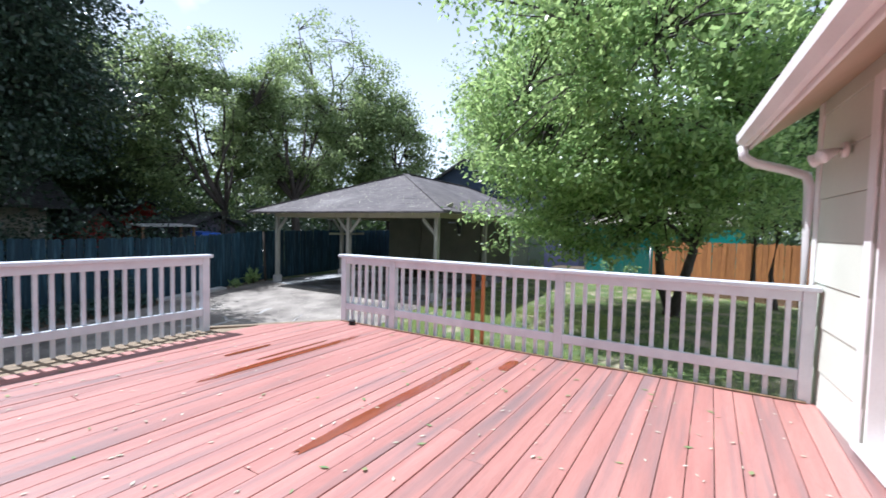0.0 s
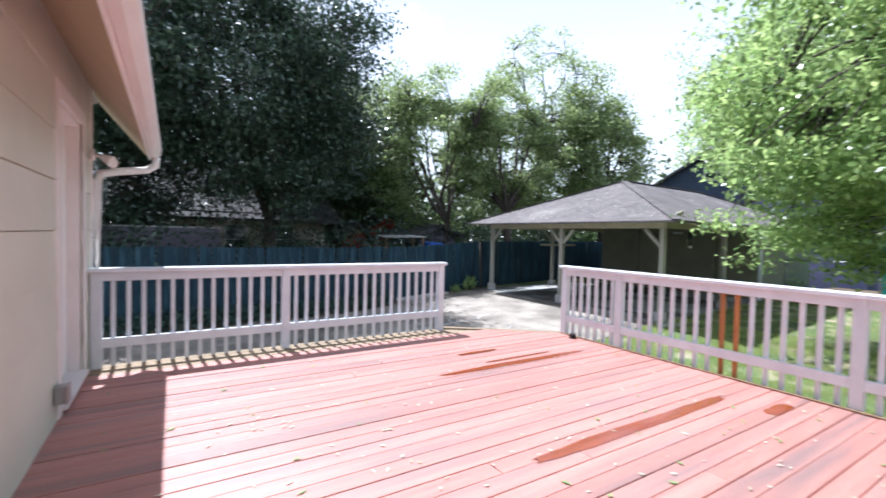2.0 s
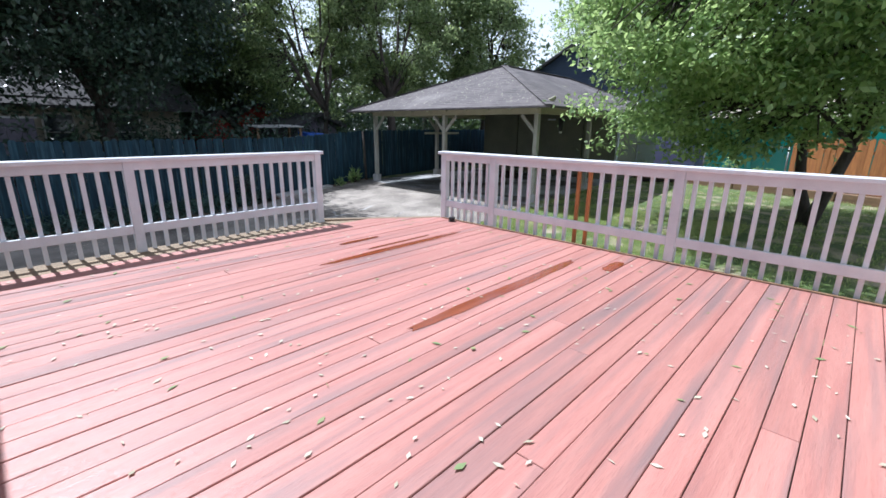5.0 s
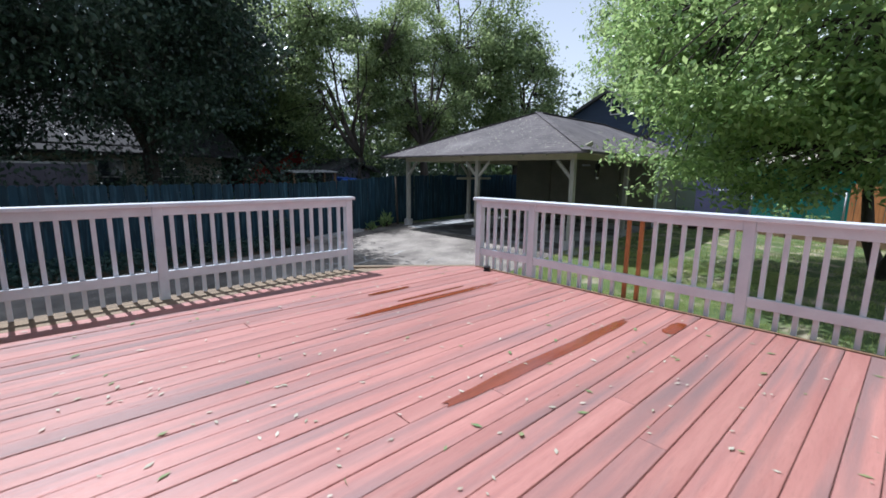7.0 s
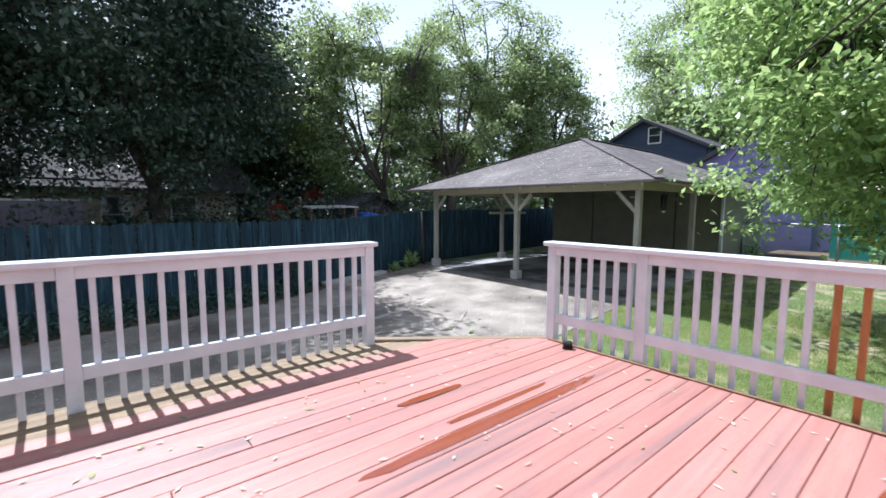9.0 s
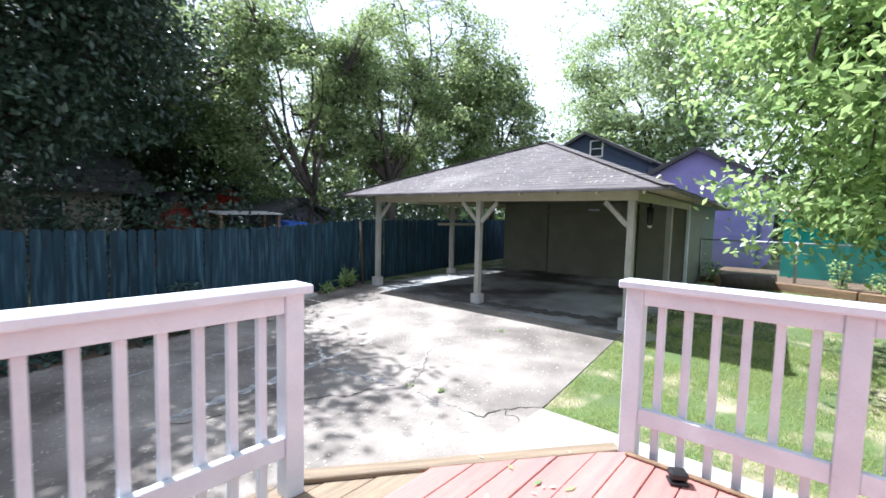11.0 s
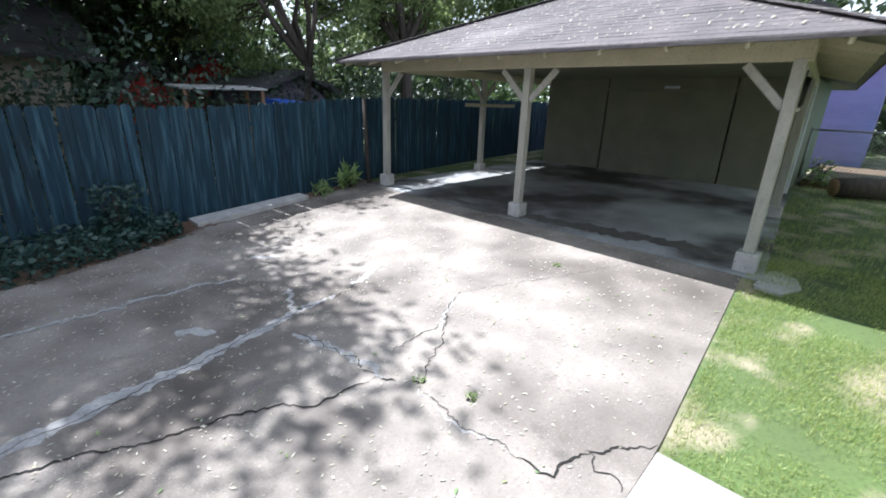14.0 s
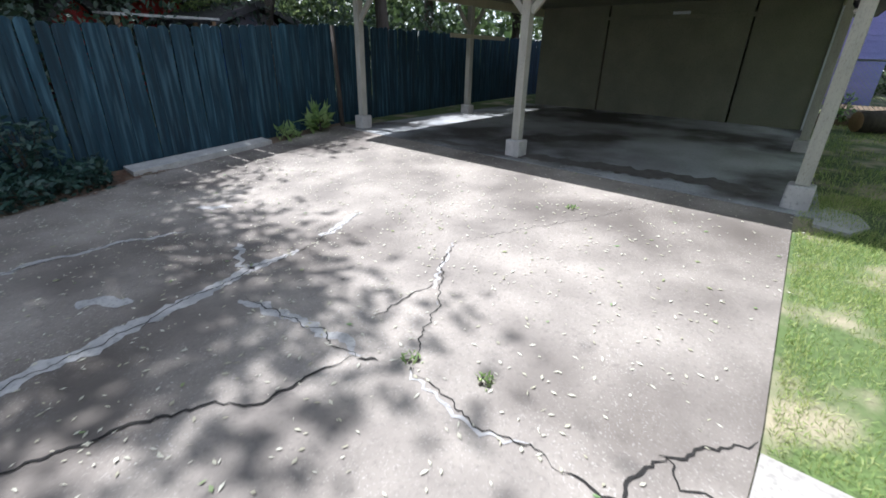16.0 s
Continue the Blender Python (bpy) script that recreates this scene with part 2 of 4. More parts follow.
def under(ob, parent):
    if parent is not None:
        ob.parent = parent
    return ob


def box(name, mat, lo, hi, parent=None, c=0.004):
    """A box with softened edges from corner lo to corner hi (in the parent's space)."""
    s = [hi[i] - lo[i] for i in range(3)]
    ob = new(name, box_mesh(*s, min(c, min(s) * 0.3), mat))
    ob.location = [(hi[i] + lo[i]) / 2 for i in range(3)]
    return under(ob, parent)


def beam(name, mat, a, b, w, h, parent=None, c=0.005):
    """A squared bar from a to b, w wide and h deep."""
    a, b = Vector(a), Vector(b)
    ob = new(name, box_mesh((b - a).length, w, h, c, mat))
    ob.matrix_basis = Matrix.Translation((a + b) / 2) @ (b - a).to_track_quat("X", "Z").to_matrix().to_4x4()
    return under(ob, parent)


def from_faces(name, mat, verts, faces, parent=None, smooth=False):
    me = bpy.data.meshes.new(name)
    me.from_pydata([tuple(v) for v in verts], [], faces)
    me.materials.append(mat)
    if smooth:
        me.polygons.foreach_set("use_smooth", [True] * len(me.polygons))
    me.update()
    return under(new(name, me), parent)


def prism(name, mat, outline, z0, z1, parent=None):
    """A flat outline (counter-clockwise) drawn up from z0 to z1; z may be a function of x and y."""
    n = len(outline)
    f0 = z0 if callable(z0) else (lambda x, y: z0)
    f1 = z1 if callable(z1) else (lambda x, y: z1)
    vs = [(x, y, f0(x, y)) for x, y in outline] + [(x, y, f1(x, y)) for x, y in outline]
    fs = [tuple(range(n - 1, -1, -1)), tuple(range(n, 2 * n))]
    fs += [(i, (i + 1) % n, n + (i + 1) % n, n + i) for i in range(n)]
    return from_faces(name, mat, vs, fs, parent)


def slab(name, mat, corners, thick, parent=None):
    """A sloping plate: corners of its top, counter-clockwise from above; thick downwards."""
    n = len(corners)
    vs = [Vector(c) for c in corners] + [Vector(c) - Vector((0, 0, thick)) for c in corners]
    fs = [tuple(range(n)), tuple(range(2 * n - 1, n - 1, -1))] + [((i + 1) % n, i, n + i, n + (i + 1) % n) for i in range(n)]
    return from_faces(name, mat, vs, fs, parent)


def tube_data(points, radii, sides=8):
    vs, fs = [], []
    pts = [Vector(p) for p in points]
    for i, p in enumerate(pts):
        d = (pts[min(i + 1, len(pts) - 1)] - pts[max(i - 1, 0)]).normalized()
        q = d.to_track_quat("Z", "Y")
        for k in range(sides):
            a = 2 * math.pi * k / sides
            vs.append(p + q @ Vector((math.cos(a) * radii[i], math.sin(a) * radii[i], 0)))
    for i in range(len(pts) - 1):
        for k in range(sides):
            a, b = i * sides + k, i * sides + (k + 1) % sides
            fs.append((a, b, b + sides, a + sides))
    fs.append(tuple(range(sides - 1, -1, -1)))
    fs.append(tuple(len(vs) - sides + k for k in range(sides)))
    return vs, fs


def tube(name, mat, points, radii, parent=None, sides=8):
    if not isinstance(radii, (list, tuple)):
        radii = [radii] * len(points)
    return from_faces(name, mat, *tube_data(points, radii, sides), parent, smooth=True)


def empty(name, x=0, y=0, z=0, rz=0):
    ob = new(name)
    ob.matrix_basis = pose(x, y, z, 0, 0, rz)
    return ob


def ground_z(x, y):
    """The yard rises gently from the deck towards the carport."""
    if x < 1.8:
        return -0.78
    if x < 5.0:
        return -0.78 + 0.21 * (x - 1.8) / 3.2
    if x < 11.0:
        return -0.57 + 0.06 * (x - 5.0) / 6.0
    return -0.51


def fence_y(x):
    return 8.3 + 0.125 * x


# ---- ground ----
xs = [-120, -40, -15, -8, -4, -2, 0, 1.8, 2.6, 3.4, 4.2, 5.0, 7, 9, 11, 16, 30, 60, 160]
ys = [-120, -40, -15, -8, -4, 0, 4, 8, 12, 20, 40, 160]
verts = [(x, y, ground_z(x, y) - 0.012) for x in xs for y in ys]
faces = [(i * len(ys) + j, (i + 1) * len(ys) + j, (i + 1) * len(ys) + j + 1, i * len(ys) + j + 1)
         for i in range(len(xs) - 1) for j in range(len(ys) - 1)]
tagged(from_faces("ground", M_LAWN, verts, faces), "patchy green lawn and bare soil of the back yard", "ground", kind="structure")


def strip_sheet(name, mat, left, right, lift, n=14, x0=-9.0, x1=5.2):
    """A sheet over the ground between two edges given as functions of x, with a turned-down rim."""
    vs, fs = [], []
    for i in range(n + 1):
        x = x0 + (x1 - x0) * i / n
        a, b = right(x), left(x)
        vs += [(x, a, ground_z(x, a) - 0.1), (x, a, ground_z(x, a) + lift), (x, b, ground_z(x, b) + lift), (x, b, ground_z(x, b) - 0.1)]
    for i in range(n):
        for k in range(3):
            fs.append((i * 4 + k, (i + 1) * 4 + k, (i + 1) * 4 + k + 1, i * 4 + k + 1))
    fs += [(0, 1, 2, 3), tuple(n * 4 + k for k in (3, 2, 1, 0))]
    return from_faces(name, mat, vs, fs)


def drive_left(x):
    pts = [(-9, 5.6), (-1.2, 6.7), (-0.3, 6.95), (1.0, 7.6), (1.4, 7.95), (3.4, 8.3), (5.2, 8.75)]
    for (xa, ya), (xb, yb) in zip(pts, pts[1:]):
        if x <= xb:
            return ya + (yb - ya) * (x - xa) / (xb - xa)
    return pts[-1][1]


driveway = strip_sheet("driveway", M_CONC, drive_left, lambda x: 1.43 + 0.07 * max(0, x - 1.8), 0.0, 48)
tagged(driveway, "old cracked grey concrete driveway with stains and cement patches", "driveway", kind="structure")
carport_floor = strip_sheet("carport_floor", M_FLOOR, lambda x: 8.4, lambda x: 1.45 + 0.09 * (x - 4.9), 0.008, 4, 4.9, 11.2)
tagged(carport_floor, "grey concrete slab floor under the carport", "floor", kind="structure")
walkway = prism("walkway", M_WALK, [(-0.9, 1.425), (-0.9, 1.0), (0.12, 0.2), (0.12, -1.6), (1.77, -1.6), (1.77, 1.425)], -0.9, -0.772)
tagged(walkway, "pale concrete walkway slab beside the deck", "path", kind="structure")
soil_bed = strip_sheet("soil_bed", M_SOIL, lambda x: fence_y(x) + 0.1, lambda x: drive_left(x) - 0.02, -0.005, 30, -9, 5.2)
tagged(soil_bed, "brown leaf-littered planting bed along the blue fence", "soil", kind="structure")
soil_back = strip_sheet("soil_bank", M_SOIL, lambda x: 2.0, lambda x: -7.5, 0.16, 6, 12.9, 17.5)
tagged(soil_back, "bare brown soil bank behind the timber edging", "soil", kind="structure")


def ribbon(name, mat, pts, width, parent, lift, seed, jag=0.05, taper=True, step=0.05):
    """A ragged band along a polyline that lies on the concrete."""
    rng = random.Random(seed)
    line = []
    for (xa, ya), (xb, yb) in zip(pts, pts[1:]):
        n = max(2, int(math.hypot(xb - xa, yb - ya) / step))
        line += [(xa + (xb - xa) * i / n, ya + (yb - ya) * i / n) for i in range(n)]
    line.append(pts[-1])
    vs, fs = [], []
    off, ww = 0, 0.8
    for i, (x, y) in enumerate(line):
        a, b = line[max(i - 1, 0)], line[min(i + 1, len(line) - 1)]
        d = math.hypot(b[0] - a[0], b[1] - a[1]) or 1
        nx, ny = -(b[1] - a[1]) / d, (b[0] - a[0]) / d
        off = off * 0.75 + rng.uniform(-jag, jag) * 0.6
        ww = ww * 0.7 + 0.3 * rng.uniform(0.2, 1.45)
        w = width * ww * (min(1, 0.2 + 6 * min(i, len(line) - 1 - i) / len(line)) if taper else 1)
        for s in (-1, 1):
            px, py = x + nx * (off + s * w / 2), y + ny * (off + s * w / 2)
            vs.append((px, py, ground_z(px, py) + lift))
    for i in range(len(line) - 1):
        fs.append((2 * i, 2 * i + 2, 2 * i + 3, 2 * i + 1))
    return from_faces(name, mat, vs, fs, parent)


for k, (pts, w) in enumerate((([(-1.3, 3.92), (-0.51, 4.09), (0.14, 4.22), (0.86, 4.42), (1.18, 4.5), (1.57, 4.54)], 0.15), ([(1.75, 4.67), (2.05, 4.70), (2.44, 4.83)], 0.09),
                              ([(1.28, 5.03), (1.12, 4.62), (1.17, 4.48)], 0.06), ([(-1.16, 5.62), (-0.36, 5.66), (0.56, 5.72), (1.1, 5.62)], 0.07),
                              ([(1.04, 3.12), (1.04, 3.45), (0.96, 3.87), (0.90, 4.14)], 0.10), ([(0.18, 4.84), (0.44, 4.62)], 0.14),
                              ([(1.16, 2.85), (1.09, 2.52), (1.10, 2.34), (1.16, 2.15)], 0.025), ([(1.72, 3.17), (2.12, 3.51), (2.5, 3.68)], 0.03),
                              ([(1.4, 6.2), (1.7, 6.0)], 0.12))):
    ribbon("cement_patch", M_PATCH, pts, w, driveway, 0.003, 3 + k, 0.045, step=0.03)
for k, (pts, w) in enumerate((([(-1.3, 3.95), (-0.55, 3.66), (-0.07, 3.49), (0.18, 3.44), (0.54, 3.2), (0.71, 3.19), (1.03, 3.12)], 0.019),
                              ([(1.03, 3.12), (1.1, 3.03)], 0.018), ([(1.16, 2.85), (1.09, 2.52), (1.10, 2.34), (1.16, 2.15), (1.12, 1.96)], 0.007),
                              ([(1.12, 1.98), (1.15, 1.86), (1.17, 1.77), (1.31, 1.76), (1.49, 1.72)], 0.020), ([(1.47, 1.73), (1.64, 1.6), (1.82, 1.43)], 0.013),
                              ([(1.49, 1.72), (1.38, 1.62), (1.41, 1.5), (1.33, 1.44)], 0.009), ([(1.03, 3.12), (1.04, 3.45), (0.96, 3.87), (0.9, 4.14)], 0.009),
                              ([(-1.3, 3.92), (-0.51, 4.09), (0.14, 4.22), (0.86, 4.42), (1.18, 4.5), (1.57, 4.54), (2.44, 4.83)], 0.008),
                              ([(1.16, 2.85), (1.34, 3.01), (1.72, 3.17), (2.12, 3.51), (2.5, 3.68)], 0.008), ([(1.33, 3.35), (1.62, 3.38), (1.9, 3.39)], 0.010),
                              ([(-1.16, 5.62), (-0.36, 5.66), (0.56, 5.72), (1.1, 5.62)], 0.007), ([(2.5, 3.7), (3.6, 3.1), (4.7, 2.6)], 0.004),
                              ([(4.9, 1.7), (4.93, 4.0), (4.9, 6.2), (4.95, 8.1)], 0.012))):
    ribbon("crack", M_CRACK, pts, w, driveway, 0.0055, 20 + k, 0.028, step=0.022)

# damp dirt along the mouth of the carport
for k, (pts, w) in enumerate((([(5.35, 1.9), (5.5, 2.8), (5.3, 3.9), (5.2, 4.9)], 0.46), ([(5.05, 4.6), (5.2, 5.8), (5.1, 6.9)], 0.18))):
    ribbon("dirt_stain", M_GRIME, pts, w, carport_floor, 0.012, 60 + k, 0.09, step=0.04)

# ---- deck ----
deck = tagged(empty("deck"), "raised deck of worn red-stained wooden boards", "deck")
PITCH = 0.1425


def diagonal_x(y):
    return -1.30 * y / 1.0


y = 0.675
rng = random.Random(5)
while y > -6.1:
    a, b = y - PITCH + 0.005, y
    r1, r0 = min(0.0, diagonal_x(max(b, 0))) + 0.03, min(0.0, diagonal_x(max(a, 0))) + 0.03
    z = rng.uniform(-0.003, 0.002)
    x_cuts = [-5.44, rng.uniform(-3.6, -2.0), None] if rng.random() < 0.12 else [-5.44, None]
    for left, right in zip(x_cuts, x_cuts[1:]):
        if right is None:
            line = [(left, a), (r0, a), (r1, b), (left, b)]
        else:
            line = [(left, a), (right - 0.004, a), (right - 0.004, b), (left, b)]
        cx, cy = (line[0][0] + line[1][0]) / 2, (a + b) / 2
        e = 0.003
        outer = [(px - cx, py - cy) for px, py in line]
        inner = [(px - math.copysign(e, px), py - math.copysign(e, py)) for px, py in outer]
        vs = [(px, py, -0.038) for px, py in outer] + [(px, py, -e) for px, py in outer] + [(px, py, 0) for px, py in inner]
        fs = [(8, 9, 10, 11)] + [(i, (i + 1) % 4, 4 + (i + 1) % 4, 4 + i) for i in range(4)]
        fs += [(4 + i, 4 + (i + 1) % 4, 8 + (i + 1) % 4, 8 + i) for i in range(4)]
        bd = from_faces("board", M_DECK, vs, fs, deck)
        bd.location = (cx, cy, z)
    y -= PITCH
# bare border boards under the driveway-side railing
for k, (a, b) in enumerate(((0.69, 0.835), (0.845, 0.99), (1.0, 1.13))):
    bd = prism("border_board", M_BARE, [(-5.44, a), (diagonal_x(a) + 0.02, a), (diagonal_x(b) + 0.02, b), (-5.44, b)], -0.06, -0.02 - 0.004 * k, deck)
# thin dark brown strip along the lawn railing's foot, then rim and substructure
box("edge_strip", M_TIMBER, (-0.036, -5.24, 0.003), (-0.003, -0.02, 0.016), deck)
box("rim_joist", M_DECK, (0.035, -5.28, -0.24), (0.075, 0.02, -0.03), deck)
box("rim_joist", M_BARE, (-5.44, 1.135, -0.26), (-1.45, 1.175, -0.03), deck)
beam("rim_joist", M_BARE, (0.06, 0.03, -0.13), (-1.42, 1.16, -0.13), 0.045, 0.2, deck)
beam("fascia_board", M_BARE, (0.05, 0.045, -0.014), (-1.40, 1.155, -0.014), 0.09, 0.03, deck)
for px, py in ((-0.1, -5.1), (-0.1, -2.6), (-0.1, -0.2), (-1.6, 1.0), (-3.6, 1.0), (-5.3, 1.0), (-2.8, -2.6)):
    box("support_post", M_BARE, (px - 0.05, py - 0.05, -0.82), (px + 0.05, py + 0.05, -0.04), deck)
for k in range(9):
    box("joist", M_BARE, (-5.3 + k * 0.6, -5.6, -0.2), (-5.26 + k * 0.6, 0.4, -0.045), deck)
# steps at the cut corner
steps = tagged(empty("deck_steps", -0.68, 0.55, 0, math.degrees(math.atan2(1.0, -1.3)) + 180), "plain wooden steps down to the concrete driveway", "steps")
for k in range(3):
    z = -0.20 * (k + 1)
    box("tread", M_BARE, (-0.75, 0.04 + 0.27 * k, z - 0.04), (0.75, 0.30 + 0.27 * k, z), steps)
    for sx in (-0.7, 0.66):
        box("stringer", M_BARE, (sx, 0.05 + 0.27 * k, -0.79), (sx + 0.04, 0.29 + 0.27 * k, z - 0.042), steps)

# ---- railings ----


def railing(origin, turn, length, posts, cedar=()):
    """Railing along local +x; the deck lies on local -y. Posts and balusters stand between the rails."""
    r = empty("railing", *origin, turn)
    for px in posts:
        box("post", M_WHITE, (px - 0.045, -0.045, -0.03), (px + 0.045, 0.045, 0.925), r)
    box("cap_rail", M_WHITE, (-0.03, -0.085, 0.925), (length + 0.03, 0.075, 0.966), r, 0.006)
    for a, b in zip(posts, posts[1:]):
        box("upper_rail", M_WHITE, (a + 0.045, -0.034, 0.838), (b - 0.045, 0.004, 0.925), r)
        box("lower_rail", M_WHITE, (a + 0.045, -0.034, 0.175), (b - 0.045, 0.004, 0.268), r)
        n = max(1, round((b - a) / 0.131))
        for k in range(1, n):
            px = a + (b - a) * k / n
            odd = any(abs(px - q) < 0.066 for q in cedar)
            box("baluster", M_CEDAR if odd else M_WHITE, (px - 0.019, 0.006, -0.02 if origin[1] > 0.5 else -0.10), (px + 0.019, 0.044, 0.921), r, 0.003)
    return r


rail_drive = railing((-5.42, 1.05, 0), 0, 4.04, [0.045, 1.83, 4.0])
tagged(rail_drive, "white painted wooden deck railing with square balusters", "railing", group="deck railings")
rail_lawn = railing((0.045, 0.03, 0), -90, 5.30, [0.045, 0.93, 3.19, 5.26], cedar=(2.12, 2.27))
tagged(rail_lawn, "white painted wooden deck railing with two unpainted balusters", "railing", group="deck railings")


def puddle(x0, x1, yc, w, seed):
    rng = random.Random(seed)
    n = 26
    vs = [((x0 + x1) / 2, yc, 0.0045)]
    for k in range(n):
        a = 2 * math.pi * k / n
        vs.append(((x0 + x1) / 2 + math.copysign(abs(math.cos(a)) ** 0.6, math.cos(a)) * (x1 - x0) / 2 * rng.uniform(0.9, 1.02),
                   yc + math.copysign(abs(math.sin(a)) ** 0.7, math.sin(a)) * w / 2 * rng.uniform(0.75, 1.05), 0.0035))
    ob = from_faces("puddle", M_WET, vs, [(0, k + 1, (k + 1) % n + 1) for k in range(n)])
    return tagged(ob, "thin rain puddle darkening the red deck boards", "puddle", group="deck puddles")


puddle(-2.95, -0.58, -2.455, 0.125, 1)
puddle(-2.6, -0.5, -0.81, 0.10, 2)
puddle(-0.72, -0.33, -2.83, 0.13, 3)
puddle(-1.98, -1.4, -0.28, 0.07, 4)
puddle(-1.9, -0.9, -0.66, 0.05, 5)

# ---- the house ----
LAP = 0.35


def siding(parent, x0, x1, z0, z1, s=1, first=0.29):
    """Wide lap boards on local y = 0 facing +y, each tilted a little outwards at its foot."""
    x0, x1 = x0 * s, x1 * s
    z = first - LAP * math.ceil((first - z0) / LAP)
    while z < z1:
        a, b = max(z, z0), min(z + LAP - 0.006, z1)
        if b - a > 0.02:
            vs = [(x0, 0.0, a), (x1, 0.0, a), (x1, 0.022, a), (x0, 0.022, a), (x0, 0.0, b), (x1, 0.0, b), (x1, 0.012, b), (x0, 0.012, b)]
            fs = [(3, 2, 6, 7), (0, 1, 2, 3), (4, 7, 6, 5), (0, 3, 7, 4), (1, 5, 6, 2), (0, 4, 5, 1)]
            from_faces("siding_board", M_SIDE, vs, fs, parent)
        z += LAP


def wing(name, label, place, turn, length, depth, doors, soffit_z, eave_z, over, end_over, s=1):
    """A wing whose front stands on local y = 0 facing +y, from local x = 0 back to -length (mirrored where s is -1)."""
    h = empty(name, *place, turn)
    tagged(h, label, "house")

    def side_box(part, mat, lo, hi, c=0.004):
        xa, xb = sorted((lo[0] * s, hi[0] * s))
        return box(part, mat, (xa, lo[1], lo[2]), (xb, hi[1], hi[2]), h, c)

    def flip(pts):
        return [(p[0] * s, p[1], p[2]) for p in pts]

    cuts = [-length] + [v for d in sorted(doors) for v in d] + [0.0]
    top = soffit_z + 0.03
    for a, b in zip(cuts[::2], cuts[1::2]):
        side_box("wall", M_SIDE, (a, -0.16, -0.8), (b, -0.001, top), 0)
        siding(h, a, b, -0.12, top, s)
    for a, b in doors:
        side_box("wall", M_SIDE, (a, -0.16, 2.28), (b, -0.001, top), 0)
        siding(h, a, b, 2.40, top, s)
        side_box("wall", M_SIDE, (a, -0.16, -0.8), (b, -0.001, 0.03), 0)
        side_box("sill", M_TRIM, (a - 0.02, -0.16, 0.03), (b + 0.02, 0.06, 0.07))
        side_box("door", M_DOOR, (a + 0.03, -0.13, 0.075), (b - 0.03, -0.085, 2.25))
        for u0, u1, z0, z1 in ((0.12, 0.44, 0.25, 0.98), (0.53, 0.85, 0.25, 0.95), (0.12, 0.44, 1.15, 2.1), (0.53, 0.85, 1.15, 2.1)):
            side_box("door_panel", M_DOOR, (a + u0 * (b - a), -0.086, z0), (a + u1 * (b - a), -0.076, z1), 0.005)
        tube("door_knob", M_METAL, flip([(a + 0.1, -0.085, 1.0), (a + 0.1, -0.05, 1.0), (a + 0.1, -0.03, 1.0), (a + 0.1, -0.015, 1.0)]), [0.014, 0.014, 0.03, 0.018], h, 12)
        for x0, x1 in ((a - 0.115, a), (b, b + 0.115)):
            side_box("casing", M_TRIM, (x0, 0.0, 0.0), (x1, 0.03, 2.40))
        side_box("casing", M_TRIM, (a, 0.0, 2.28), (b, 0.029, 2.40))
        for x0, x1 in ((a, a + 0.03), (b - 0.03, b)):
            side_box("jamb", M_TRIM, (x0, -0.15, 0.07), (x1, 0.0, 2.28), 0)
        side_box("jamb", M_TRIM, (a + 0.03, -0.15, 2.25), (b - 0.03, 0.0, 2.28), 0)
    side_box("corner_board", M_TRIM, (-0.09, 0.0, -0.12), (0.024, 0.03, soffit_z))
    side_box("wall", M_SIDE, (-0.16, -depth, -0.8), (0.0, -0.161, top), 0)
    side_box("wall", M_SIDE, (-length, -depth - 0.16, -0.8), (0.0, -depth - 0.001, top), 0)
    # roof, soffit, fascia and gutter
    e = end_over
    ridge = -depth / 2
    knee = soffit_z + 0.10
    rise = knee - ridge * 0.42
    slab("roof", M_ROOF2, flip([(-length, over, eave_z + 0.16), (e, over, eave_z + 0.16), (e, 0.0, knee), (-length, 0.0, knee)]), -0.05, h)
    slab("roof", M_ROOF2, flip([(-length, 0.0, knee), (e, 0.0, knee), (e, ridge, rise), (-length, ridge, rise)]), -0.05, h)
    slab("roof", M_ROOF2, flip([(-length, ridge, rise), (e, ridge, rise), (e, -depth - over, knee - 0.2), (-length, -depth - over, knee - 0.2)]), -0.05, h)
    from_faces("gable", M_SIDE, flip([(-0.01, -0.01, top), (-0.01, -depth, top), (-0.01, ridge, rise - 0.08)]), [(0, 1, 2)], h)
    slab("soffit", M_SOFF, flip([(-length, 0.0, soffit_z), (e, 0.0, soffit_z), (e, over, eave_z + 0.02), (-length, over, eave_z + 0.02)]), -0.02, h)
    side_box("fascia", M_TRIM, (-length, over, eave_z), (e, over + 0.022, eave_z + 0.17))
    beam("fascia", M_TRIM, *flip([(e + 0.011, 0.0, knee - 0.03), (e + 0.011, ridge, rise - 0.03)]), 0.02, 0.16, h)
    # gutter with an open top
    prof = [(0.024, 0.15), (0.024, 0.03), (0.075, 0.02), (0.12, 0.075), (0.125, 0.145), (0.113, 0.145), (0.108, 0.08), (0.072, 0.032), (0.034, 0.04), (0.034, 0.15)]
    vs = [(x, over + py, eave_z + pz) for x in (-length, e) for py, pz in prof]
    n = len(prof)
    from_faces("gutter", M_TRIM, flip(vs), [(i, (i + 1) % n, n + (i + 1) % n, n + i) for i in range(n)] + [(n + 0, n + 1, n + 2, n + 3, n + 4)], h)
    # downpipe, bending back to the corner
    yo = over + 0.075
